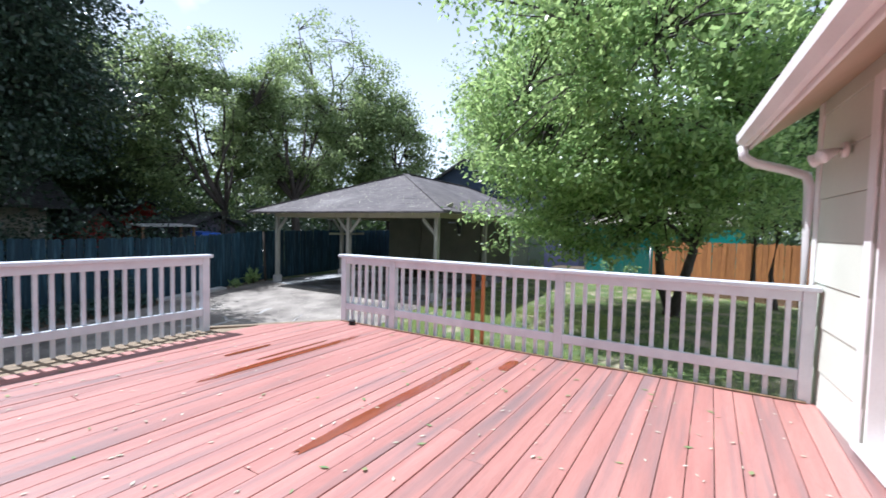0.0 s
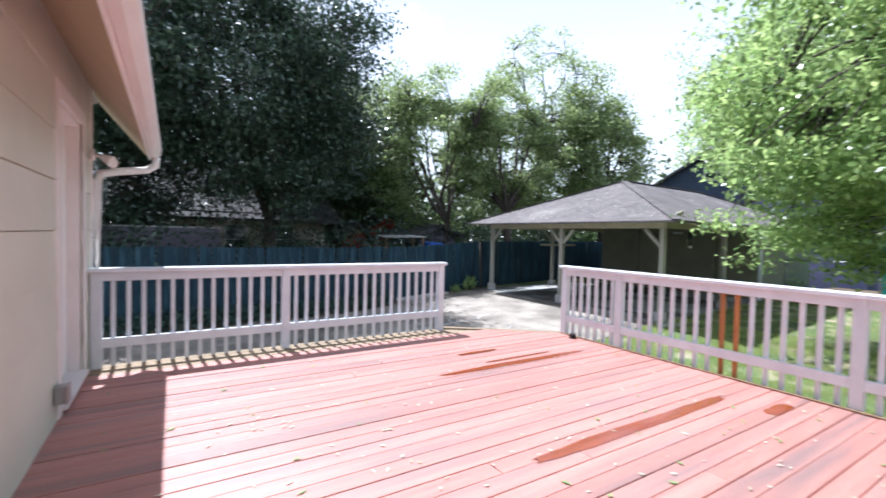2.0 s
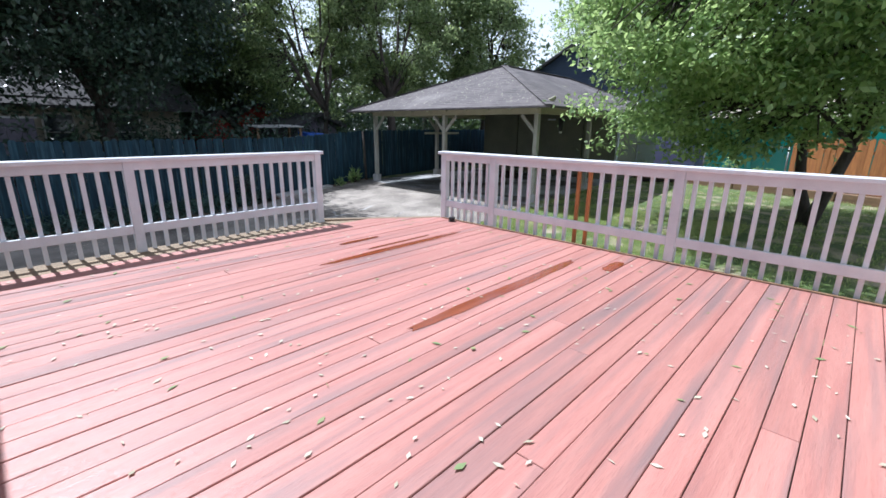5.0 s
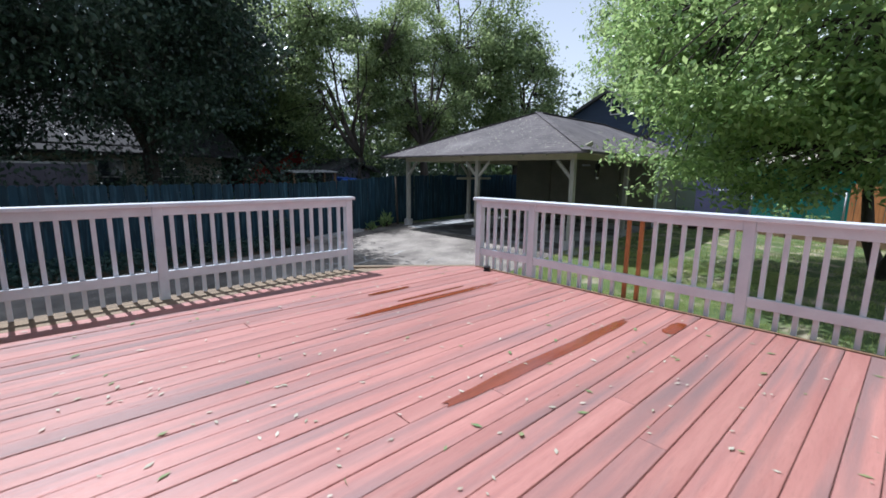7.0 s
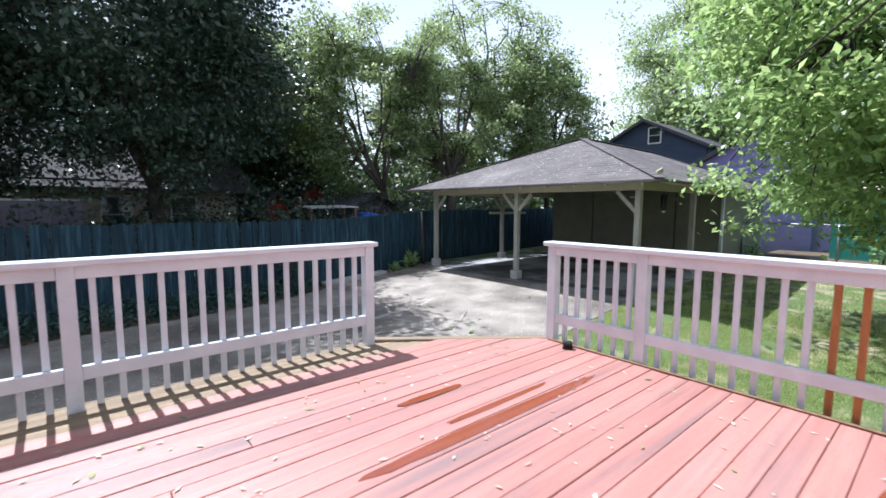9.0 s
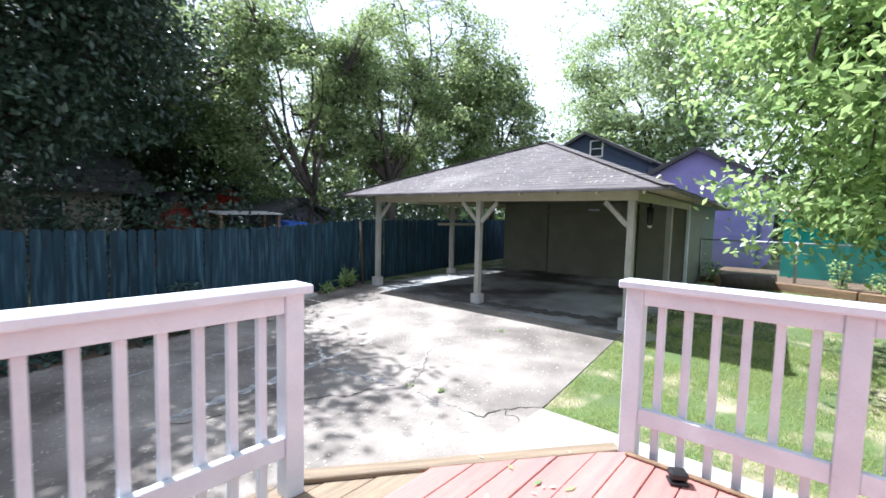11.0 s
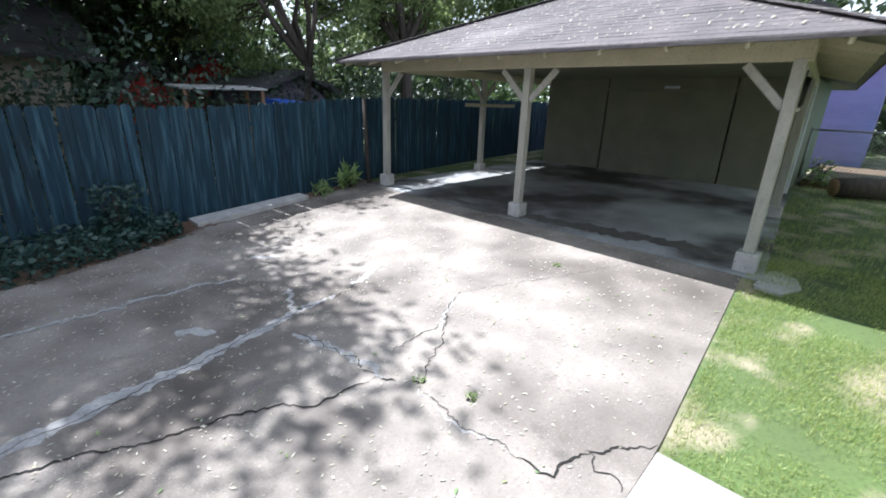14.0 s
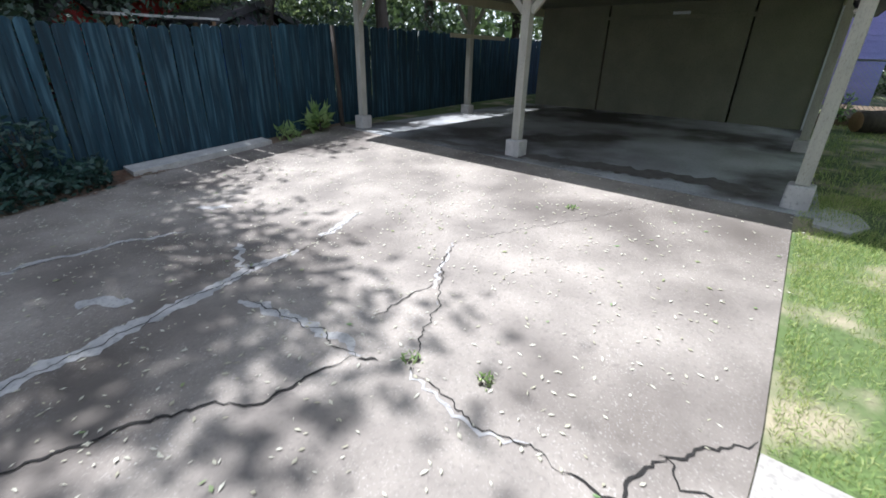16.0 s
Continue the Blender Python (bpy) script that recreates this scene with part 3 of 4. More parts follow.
    pipe = [(e - 0.07, yo, eave_z + 0.03), (e - 0.07, yo - 0.01, eave_z - 0.07), (e - 0.05, yo - 0.10, eave_z - 0.13), (min(e, 0.3) * 0.6 + e * 0.3, 0.2, eave_z - 0.20),
            (0.07, 0.08, eave_z - 0.27), (0.06, 0.06, eave_z - 0.36), (0.06, 0.06, -0.72)]
    tube("downpipe", M_TRIM, flip(pipe), 0.042, h, 10)
    return h



house_a = wing("house_wing", "pale sage house wing with white door and gutter", (-5.45, 1.2, 0), -90, 9.5, 6.0, [(-1.45, -0.51)], 2.76, 2.18, 0.47, 0.75, -1)
box("casing", M_TRIM, (3.66, 0.0, -0.1), (3.90, 0.05, 2.72), house_a)
house_b = wing("house_wing", "pale sage house wing with white door and gutter", (0.33, -5.3, 0), 4.5, 6.6, 5.0, [(-2.15, -1.22)], 2.52, 2.18, 0.48, 0.2)


def eave_light(place, turn):
    g = empty("floodlight", *place, turn)
    tube("base", M_TRIM, [(0, 0.02, 0), (0, 0.05, 0)], 0.055, g, 14)
    for sx in (-1, 1):
        tube("arm", M_TRIM, [(0, 0.05, 0), (sx * 0.05, 0.09, -0.01), (sx * 0.08, 0.11, -0.02)], 0.014, g, 8)
        tube("head", M_LAMP, [(sx * 0.07, 0.10, -0.015), (sx * 0.09, 0.13, -0.03), (sx * 0.12, 0.19, -0.06), (sx * 0.125, 0.20, -0.065)], [0.022, 0.032, 0.052, 0.045], g, 14)
    return tagged(g, "small white twin-head floodlight mounted on the siding", "lamp", group="house floodlights")


eave_light((-5.428, 1.0, 2.06), -90)
eave_light((-0.42, -5.34, 2.0), 4.5)
outlet = empty("outlet_box", -5.43, -0.42, 0.2)
box("body", M_METAL, (0.0, -0.055, -0.06), (0.06, 0.055, 0.06), outlet)
box("cover", M_METAL, (0.062, -0.062, -0.067), (0.075, 0.062, 0.067), outlet)
tagged(outlet, "grey weatherproof outlet box low on the siding", "outlet box")
ground_light = empty("spotlight", -0.11, -0.30, 0.0, 30)
box("base", M_BLACK, (-0.035, -0.045, 0.003), (0.035, 0.045, 0.018), ground_light)
box("body", M_BLACK, (-0.034, -0.042, 0.026), (0.034, 0.042, 0.068), ground_light, 0.01)
tube("stem", M_BLACK, [(0, 0, 0.018), (0, 0, 0.03)], 0.016, ground_light)
tagged(ground_light, "small black plastic solar spotlight on the deck", "lamp")

# ---- carport with shed ----
CX, CY0, CY1 = 5.15, 1.67, 8.14
FZ = -0.535
carport = tagged(empty("carport"), "olive wooden carport with grey shingle hip roof", "carport")


def right_y(x):
    return CY0 + 0.07 * (x - CX)


def carport_post(x, y, braces):
    box("block", M_BLOCK, (x - 0.11, y - 0.11, FZ - 0.06), (x + 0.11, y + 0.11, FZ + 0.19), carport, 0.012)
    box("post", M_POST, (x - 0.057, y - 0.057, FZ + 0.19), (x + 0.057, y + 0.057, 1.66), carport)
    for dx, dy in braces:
        beam("brace", M_POST, (x + dx * 0.05, y + dy * 0.05, 1.20), (x + dx * 0.46, y + dy * 0.46, 1.62), 0.05, 0.085, carport)


carport_post(CX, CY1, [(0, -1)])
carport_post(CX, 4.83, [(0, -1), (0, 1)])
carport_post(CX, CY0, [(0, 1)])
carport_post(8.2, CY1, [(1, 0), (-1, 0)])
carport_post(8.5, right_y(8.5), [])
box("shelf_board", M_FASC, (7.45, CY1 - 0.10, 1.03), (9.4, CY1 - 0.06, 1.11), carport)
BEAM0, BEAM1 = 1.64, 1.83
beam("beam", M_FASC, (CX, CY1 + 0.1, (BEAM0 + BEAM1) / 2), (CX, CY0 - 0.1, (BEAM0 + BEAM1) / 2), 0.09, BEAM1 - BEAM0, carport)
beam("beam", M_FASC, (CX, CY1, 1.735), (11.3, CY1, 1.735), 0.08, 0.17, carport)
beam("beam", M_FASC, (CX, CY0, 1.735), (11.3, right_y(11.3), 1.735), 0.08, 0.17, carport)
# roof: eaves, two ridge ends, courses of shingles laid as overlapping strips
EZ = 1.80
eave = [(4.42, 0.92, EZ), (4.42, 8.78, EZ), (15.6, 8.78, EZ), (15.6, 1.65, EZ)]
ridge = [(7.75, 4.66, 3.24), (12.6, 4.9, 3.24)]
slopes = [(eave[1], eave[0], ridge[0], ridge[0]), (eave[0], eave[3], ridge[1], ridge[0]), (eave[3], eave[2], ridge[1], ridge[1]), (eave[2], eave[1], ridge[0], ridge[1])]
vs, fs = [], []
rng = random.Random(8)
for a, b, c, d in slopes:
    a, b, c, d = Vector(a), Vector(b), Vector(c), Vector(d)
    n = (b - a).cross(d - a).normalized()
    if n.z < 0:
        n = -n
    rows = 26
    for k in range(rows):
        t0, t1 = k / rows, min(1.0, (k + 1.15) / rows)
        lo0, lo1, hi0, hi1 = a.lerp(d, t0), b.lerp(c, t0), a.lerp(d, t1), b.lerp(c, t1)
        m = max(1, int((lo1 - lo0).length / 0.33))
        for j in range(m):
            u0, u1 = j / m, (j + 1) / m
            h0 = 0.005 + rng.uniform(-0.002, 0.002)
            p = [lo0.lerp(lo1, u0), lo0.lerp(lo1, u1), hi0.lerp(hi1, u1), hi0.lerp(hi1, u0)]
            i = len(vs)
            g = 0.004 if (lo1 - lo0).length > 1 else 0
            dirn = (lo1 - lo0).normalized() * g if (lo1 - lo0).length > 0.01 else Vector()
            vs += [p[0] + n * h0 + dirn, p[1] + n * h0 - dirn, p[2] + n * 0.002, p[3] + n * 0.002, p[0] - n * 0.004 + dirn, p[1] - n * 0.004 - dirn]
            fs += [(i, i + 1, i + 2, i + 3), (i + 4, i + 5, i + 1, i)]
tagged(from_faces("shingles", M_SHING, vs, fs, carport), kind="stuff")
for a, b, c, d in slopes:
    pts = [a, b, c] if c == d else [a, b, c, d]
    slab("roof_deck", M_CAR, [(p[0], p[1], p[2] - 0.008) for p in pts], 0.03, carport)
for a, b in ((eave[0], ridge[0]), (eave[1], ridge[0]), (eave[2], ridge[1]), (eave[3], ridge[1]), (ridge[0], ridge[1])):
    n = 20 if a[2] < 2 else 16
    for k in range(n):
        p, q = Vector(a).lerp(Vector(b), k / n), Vector(a).lerp(Vector(b), (k + 1.12) / n)
        beam("ridge_shingle", M_SHING, p + Vector((0, 0, 0.022)), q + Vector((0, 0, 0.014)), 0.2, 0.012, carport, 0.003)
for a, b in zip(eave, eave[1:] + eave[:1]):
    beam("drip_edge", M_SHING, (a[0], a[1], EZ - 0.025), (b[0], b[1], EZ - 0.025), 0.02, 0.045, carport)
for k in range(11):
    y = 1.3 + k * 0.72
    beam("rafter_tail", M_FASC, (4.46, y, EZ - 0.05), (5.3, y, EZ + 0.10 + 0.12), 0.04, 0.09, carport)
for k in range(8):
    x = 5.6 + k * 0.75
    beam("rafter_tail", M_FASC, (x, right_y(x) - 0.6, EZ - 0.045), (x, right_y(x) + 0.1, EZ + 0.12), 0.04, 0.09, carport)
slab("ceiling_board", M_CAR, [(5.1, 1.8, 1.86), (11.2, 2.2, 1.86), (11.2, 8.1, 1.86), (5.1, 8.1, 1.86)], 0.02, carport)
# shed behind the parking bay
SX = 11.2
y_cuts = [2.12, 3.42, 6.35, 8.14]
for a, b in zip(y_cuts, y_cuts[1:]):
    box("shed_wall", M_CAR, (SX, a + 0.02, FZ - 0.05), (SX + 0.1, b - 0.02, 1.85), carport, 0.003)
box("lintel", M_CAR, (SX - 0.02, 3.3, 1.52), (SX, 6.4, 1.60), carport)
box("shed_wall", M_CAR, (SX + 0.1, 2.12, FZ - 0.05), (15.2, 2.22, 1.85), carport, 0.003)
box("shed_wall", M_CAR, (SX + 0.1, 8.04, FZ - 0.05), (15.2, 8.14, 1.85), carport, 0.003)
box("shed_wall", M_CAR, (15.2, 2.12, FZ - 0.05), (15.3, 8.14, 1.85), carport, 0.003)
box("corner_board", M_WHITE, (SX - 0.035, 2.05, FZ), (SX + 0.07, 2.12, 1.80), carport)
box("sign_plate", M_WHITE, (SX - 0.012, 4.6, 1.56), (SX - 0.001, 4.95, 1.66), carport)

lantern = empty("wall_lantern", 6.5, 1.76, 1.36)
box("bracket", M_BLACK, (-0.02, -0.02, 0.22), (0.02, 0.02, 0.32), lantern)
tube("body", M_BLACK, [(0, 0, 0.22), (0, 0, 0.20), (0, 0, -0.10), (0, 0, -0.14)], [0.03, 0.075, 0.06, 0.03], lantern, 8)
tube("bulb", M_LAMP, [(0, 0, -0.14), (0, 0, -0.16), (0, 0, -0.19)], [0.03, 0.045, 0.02], lantern, 10)
tagged(lantern, "black carriage lantern hung under the carport eave", "lamp")

flat_stone = prism("flat_stone", M_BLOCK, [(4.62, 1.25), (4.95, 1.12), (5.3, 1.2), (5.42, 1.42), (5.2, 1.5), (4.7, 1.5)], -0.66, -0.572)
tagged(flat_stone, "flat grey stone slab beside the carport post", "stone")

# ---- blue fence ----


def picket_mesh(h, w, mat, t=0.018):
    vs, line = [], [(-w / 2, 0), (w / 2, 0), (w / 2, h - 0.035), (w / 2 - 0.03, h), (-w / 2 + 0.03, h), (-w / 2, h - 0.035)]
    for y in (-t / 2, t / 2):
        vs += [(x, y, z) for x, z in line]
    fs = [tuple(range(6)), tuple(range(11, 5, -1))] + [((i + 1) % 6, i, 6 + i, 6 + (i + 1) % 6) for i in range(6)]
    me = bpy.data.meshes.new("picket")
    me.from_pydata(vs, [], fs)
    me.materials.append(mat)
    return me


def board_fence(name, label, a, b, h, w, mat, base, seed):
    f = empty(name)
    rng = random.Random(seed)
    a, b = Vector((*a, 0)), Vector((*b, 0))
    d = (b - a).normalized()
    ang = math.atan2(d.y, d.x)
    meshes = [picket_mesh(h + rng.uniform(-0.03, 0.02), w * (0.985 if k < 7 else 0.93), mat) for k in range(9)]
    n = int((b - a).length / (w + 0.003))
    for k in range(n):
        p = a + d * (k + 0.5) * (w + 0.003)
        ob = new("picket", rng.choice(meshes))
        ob.matrix_basis = Matrix.Translation((p.x, p.y, base(p.x, p.y))) @ Euler((rng.uniform(-0.012, 0.012), rng.uniform(-0.014, 0.014), ang + rng.uniform(-0.02, 0.02))).to_matrix().to_4x4()
        ob.parent = f
    nrm = Vector((-d.y, d.x, 0)) * 0.045
    for z in (0.35, h - 0.4):
        pa, pb = a + nrm, b + nrm
        beam("fence_rail", mat, (pa.x, pa.y, base(pa.x, pa.y) + z), (pb.x, pb.y, base(pb.x, pb.y) + z), 0.04, 0.085, f)
    return tagged(f, label, "fence")


board_fence("board_fence", "weathered dark teal-blue wooden board fence", (-13.0, fence_y(-13)), (21.0, fence_y(21.0)), 1.76, 0.14, M_BLUE, lambda x, y: ground_z(x, y) - 0.03, 3)
board_fence("board_fence", "orange-brown cedar board fence behind the lawn", (13.3, -2.7), (10.6, -9.5), 1.55, 0.14, M_CEDAR, lambda x, y: -0.42, 4)
pole = tube("fence_pole", M_BARK, [(4.98, 8.55, ground_z(5, 8)), (5.06, 8.78, 1.12)], 0.04)
tagged(pole, "rusty brown pole leaning on the blue fence", "pole")
side_slab = prism("side_slab", M_BLOCK, [(1.37, 7.98), (3.42, 8.32), (3.42, 8.66), (1.37, 8.4)], -0.85, lambda x, y: ground_z(x, y) + 0.055)
tagged(side_slab, "narrow pale concrete slab beside the blue fence", "slab", kind="structure")

# ---- timber edging, log, chain-link fence ----
for k in range(3):
    a = Vector((12.9, 1.0, 0)).lerp(Vector((10.2, -6.6, 0)), k / 3)
    b = Vector((12.9, 1.0, 0)).lerp(Vector((10.2, -6.6, 0)), (k + 0.99) / 3)
    t = beam("edging_timber", M_TIMBER, (a.x, a.y, -0.42), (b.x, b.y, -0.42), 0.16, 0.28, None, 0.02)
    tagged(t, "weathered brown landscape timber edging the lawn", "timber", group="edging timbers")
log = tube("log", M_BARK, [(11.6, 1.35, -0.30), (11.9, 0.9, -0.28), (12.3, 0.2, -0.3)], [0.19, 0.22, 0.2], None, 14)
log.data.materials.append(M_ENDGRAIN)
for poly in log.data.polygons:
    if len(poly.vertices) > 4:
        poly.material_index = 1
tagged(log, "cut tree log lying at the lawn's edge", "log")


def chain_link(a, b, h, base):
    f = empty("chain_link_fence")
    a, b = Vector((*a, base)), Vector((*b, base))
    d = (b - a).normalized()
    L = (b - a).length
    n = max(1, round(L / 2.2))
    for k in range(n + 1):
        p = a.lerp(b, k / n)
        tube("post", M_GALV, [p, p + Vector((0, 0, h + 0.05))], 0.03, f)
    tube("top_rail", M_GALV, [a + Vector((0, 0, h)), b + Vector((0, 0, h))], 0.022, f)
    vs, fs = [], []
    for sgn in (-1, 1):
        s = -h
        while s < L + h:
            pts = []
            for z in (0.02, h):
                u = s + (z if sgn > 0 else h - z)
                pts.append((u, z))
            (u0, z0), (u1, z1) = pts
            ts = [0.0, 1.0]
            for lim in (0.0, L):
                if (u0 - lim) * (u1 - lim) < 0:
                    ts.append((lim - u0) / (u1 - u0))
            ts = sorted(ts)
            for ta, tb in zip(ts, ts[1:]):
                um = u0 + (u1 - u0) * (ta + tb) / 2
                if 0 <= um <= L:
                    i = len(vs)
                    for tt in (ta, tb):
                        p = a + d * (u0 + (u1 - u0) * tt) + Vector((0, 0, z0 + (z1 - z0) * tt))
                        vs += [p + d * 0.004, p - d * 0.004, p + Vector((-d.y, d.x, 0)) * 0.004]
                    fs += [(i, i + 1, i + 4, i + 3), (i + 1, i + 2, i + 5, i + 4), (i + 2, i, i + 3, i + 5)]
            s += 0.085
    tagged(from_faces("wire_mesh", M_GALV, vs, fs, f), kind="stuff")
    return tagged(f, "galvanised chain-link fence with round posts", "fence")


chain_link((13.2, 2.1), (13.4, -2.6), 1.15, -0.36)

# ---- neighbouring buildings ----


def clad(parent, mat, a, b, z0, z1, pitch, gable=0.0):
    """Lapped boards on the wall from a to b; with gable they narrow towards an apex that much higher."""
    a, b = Vector((*a, 0)), Vector((*b, 0))
    d = (b - a).normalized()
    nrm = Vector((d.y, -d.x, 0))
    z = z0
    L = (b - a).length
    while z < z1 + gable - 0.02:
        e = min(z + pitch, z1 + gable)
        def inset(h):
            return 0 if h <= z1 or gable == 0 else L / 2 * (h - z1) / gable
        vs = []
        for h, o in ((z, 0.02), (e, 0.004)):
            i = inset(h)
            for q in (a + d * i, b - d * i):
                vs += [q + nrm * o + Vector((0, 0, h)), q - nrm * 0.1 + Vector((0, 0, h))]
        fs = [(0, 2, 6, 4), (0, 1, 3, 2), (1, 5, 7, 3), (4, 6, 7, 5), (0, 4, 5, 1), (2, 3, 7, 6)]
        from_faces("siding_board", mat, vs, fs, parent)
        z = e


def gable_house(name, label, mat, a, b, z0, z1, rise, depth, pitch, roof_mat, over=0.35):
    h = empty(name)
    clad(h, mat, a, b, z0, z1, pitch, rise)
    A, B = Vector((*a, 0)), Vector((*b, 0))
    d = (B - A).normalized()
    back = Vector((-d.y, d.x, 0)) * depth
    front = -back.normalized() * over
    mid = (A + B) / 2
    sl = rise / ((B - A).length / 2)
    for P, sg in ((A, -1), (B, 1)):
        foot = P + d * sg * over + Vector((0, 0, z1 - sl * over + 0.05))
        top = mid + Vector((0, 0, z1 + rise + 0.05))
        slab("roof", roof_mat, [foot + front, foot + back, top + back, top + front], -0.09, h)
        beam("barge_board", M_ROOF2, foot + front, top + front, 0.03, 0.16, h)
        from_faces("side_wall", mat, [P + Vector((0, 0, z0)), P + back + Vector((0, 0, z0)), P + back + Vector((0, 0, z1)), P + Vector((0, 0, z1))], [(0, 1, 2, 3)], h)
    return tagged(h, label, "house"), d


def window(parent, mat, c, d, w, h):
    nrm = Vector((d.y, -d.x, 0))
    c = Vector(c) + nrm * 0.03
    u = Vector((0, 0, 1))
    pane = from_faces("window", M_PANE, [c - d * w / 2 - u * h / 2, c + d * w / 2 - u * h / 2, c + d * w / 2 + u * h / 2, c - d * w / 2 + u * h / 2], [(0, 1, 2, 3)], parent)
    for s in (-1, 1):
        beam("window_frame", mat, c + d * s * w / 2 - u * h / 2 + nrm * 0.01, c + d * s * w / 2 + u * h / 2 + nrm * 0.01, 0.07, 0.05, parent)
        beam("window_frame", mat, c - d * w / 2 + u * s * h / 2 + nrm * 0.01, c + d * w / 2 + u * s * h / 2 + nrm * 0.01, 0.05, 0.07, parent)
    beam("window_frame", mat, c - d * w / 2 + nrm * 0.01, c + d * w / 2 + nrm * 0.01, 0.04, 0.04, parent)
    return pane


slate, dv = gable_house("house", "dark slate-blue neighbouring house with a gable", M_SLATE, (22.3, 13.3), (22.3, 6.5), -0.5, 4.55, 1.72, 8, 0.2, M_ROOF2)
window(slate, M_TRIM, (22.3, 9.3, 5.4), dv, 0.7, 0.9)
purple, dv = gable_house("house", "lavender neighbouring house with lapped siding", M_PURPLE, (17.6, 5.3), (17.6, 1.1), -0.5, 3.05, 1.15, 7, 0.15, M_ROOF2)
shed = empty("garden_shed")
clad(shed, M_TEAL, (15.2, 0.2), (14.9, -5.6), -0.35, 1.45, 1.9)
box("top_trim", M_TEAL, (14.96, -5.6, 1.38), (15.3, 0.25, 1.52), shed)
for k in range(5):
    box("post", M_TEAL, (14.93, -5.3 + k * 1.3, -0.35), (15.03, -5.21 + k * 1.3, 1.38), shed)
slab("roof", M_BEIGE, [(15.3, 0.4, 1.72), (15.3, -5.8, 1.72), (19.3, -5.8, 2.6), (19.3, 0.4, 2.6)], 0.08, shed)
box("back_wall", M_TEAL, (19.0, -5.6, -0.4), (19.1, 0.2, 2.5), shed)
box("side_wall", M_TEAL, (15.2, 0.1, -0.4), (19.0, 0.2, 1.7), shed)
tagged(shed, "bright teal painted low shed with pale roof", "shed")
beige, dv = gable_house("house", "beige stucco neighbouring house behind the blue fence", M_BEIGE, (-8.5, 14.6), (1.2, 15.6), -0.8, 1.95, 0.02, 9, 2.75, M_ROOF2)
slab("roof", M_ROOF2, [(-9.2, 13.8, 1.85), (1.9, 14.9, 1.85), (1.4, 19.5, 4.4), (-8.9, 18.8, 4.4)], 0.1, beige)
for wx in (-5.2, -2.55, -0.6):
    window(beige, M_TRIM, (wx, 14.6 + (wx + 8.5) * 0.103, 1.0), dv, 0.8, 1.2)
red, dv = gable_house("barn", "small barn-red shed beyond the blue fence", M_RED, (2.2, 16.2), (3.6, 16.4), -0.7, 1.15, 0.65, 2.5, 0.25, M_ROOF2)
barn, dv = gable_house("barn", "barn-red outbuilding under the trees", M_RED, (4.3, 18.0), (6.6, 18.3), -0.7, 1.7, 0.7, 2.5, 0.25, M_ROOF2)
back_shed, dv = gable_house("shed", "grey dark-roofed shed behind the fence", M_MAUVE, (5.3, 13.9), (7.5, 14.2), -0.7, 1.35, 0.4, 3, 0.9, M_ROOF2)
canopy = empty("canopy", 3.45, 12.2, 0)
slab("roof", M_BLOCK, [(-0.95, -0.5, 1.24), (0.95, -0.5, 1.27), (0.95, 0.6, 1.34), (-0.95, 0.6, 1.31)], 0.035, canopy)
for px in (-0.85, 0.85):
    for py in (-0.4, 0.5):
        box("post", M_TIMBER, (px - 0.04, py - 0.04, -0.8), (px + 0.04, py + 0.04, 1.215), canopy)
tagged(canopy, "low pale lean-to canopy behind the blue fence", "canopy")
screen = empty("garden_wall", -4.9, 11.6, 0)
for k in range(11):
    box("panel", M_MAUVE, (-1.7 + 0.29 * k, -0.03, -0.8), (-1.7 + 0.29 * k + 0.285, 0.03, 1.40), screen)
box("cap", M_BLOCK, (-1.75, -0.06, 1.402), (1.55, 0.06, 1.45), screen)
tagged(screen, "grey-mauve panel wall with a pale cap beyond the fence", "wall")
tarp = slab("tarp", M_TARP, [(4.9, 12.3, 1.0), (5.7, 12.4, 0.98), (5.7, 13.2, 1.04), (4.9, 13.1, 1.05)], 1.9)
tagged(tarp, "blue tarp over a stack behind the fence", "tarp")

# ---- trees ----


def leaf_sheet(name, mat, points, size, rng, parent, droop=0.5, aspect=0.5):
    """Many small folded leaves, one at each point."""
    n = len(points)
    P = np.asarray(points)
    yaw = rng.uniform(0, 2 * np.pi, n)
    pit = rng.normal(-droop, 0.5, n)
    rol = rng.normal(0, 0.7, n)
    L = size * rng.uniform(0.65, 1.35, n)
    fwd = np.stack([np.cos(yaw) * np.cos(pit), np.sin(yaw) * np.cos(pit), np.sin(pit)], 1)
    side = np.stack([-np.sin(yaw), np.cos(yaw), np.zeros(n)], 1)
    up = np.cross(fwd, side)
    side = side * np.cos(rol)[:, None] + up * np.sin(rol)[:, None]
    up = np.cross(fwd, side)
    W = (L * aspect)[:, None]
    a, c = P, P + fwd * L[:, None]
    m = P + fwd * (L * 0.5)[:, None]
    b, d = m + side * W * 0.5 + up * W * 0.14, m - side * W * 0.5 + up * W * 0.14
    V = np.stack([a, b, c, d], 1).reshape(-1, 3)
    me = bpy.data.meshes.new(name)
    me.vertices.add(4 * n)
    me.vertices.foreach_set("co", V.astype(np.float32).ravel())
    me.loops.add(4 * n)
    me.loops.foreach_set("vertex_index", np.arange(4 * n, dtype=np.int32))
    me.polygons.add(n)
    me.polygons.foreach_set("loop_start", np.arange(0, 4 * n, 4, dtype=np.int32))
    me.materials.append(mat)
    me.update(calc_edges=True)
    ob = under(new(name, me), parent)
    return tagged(ob, kind="stuff")


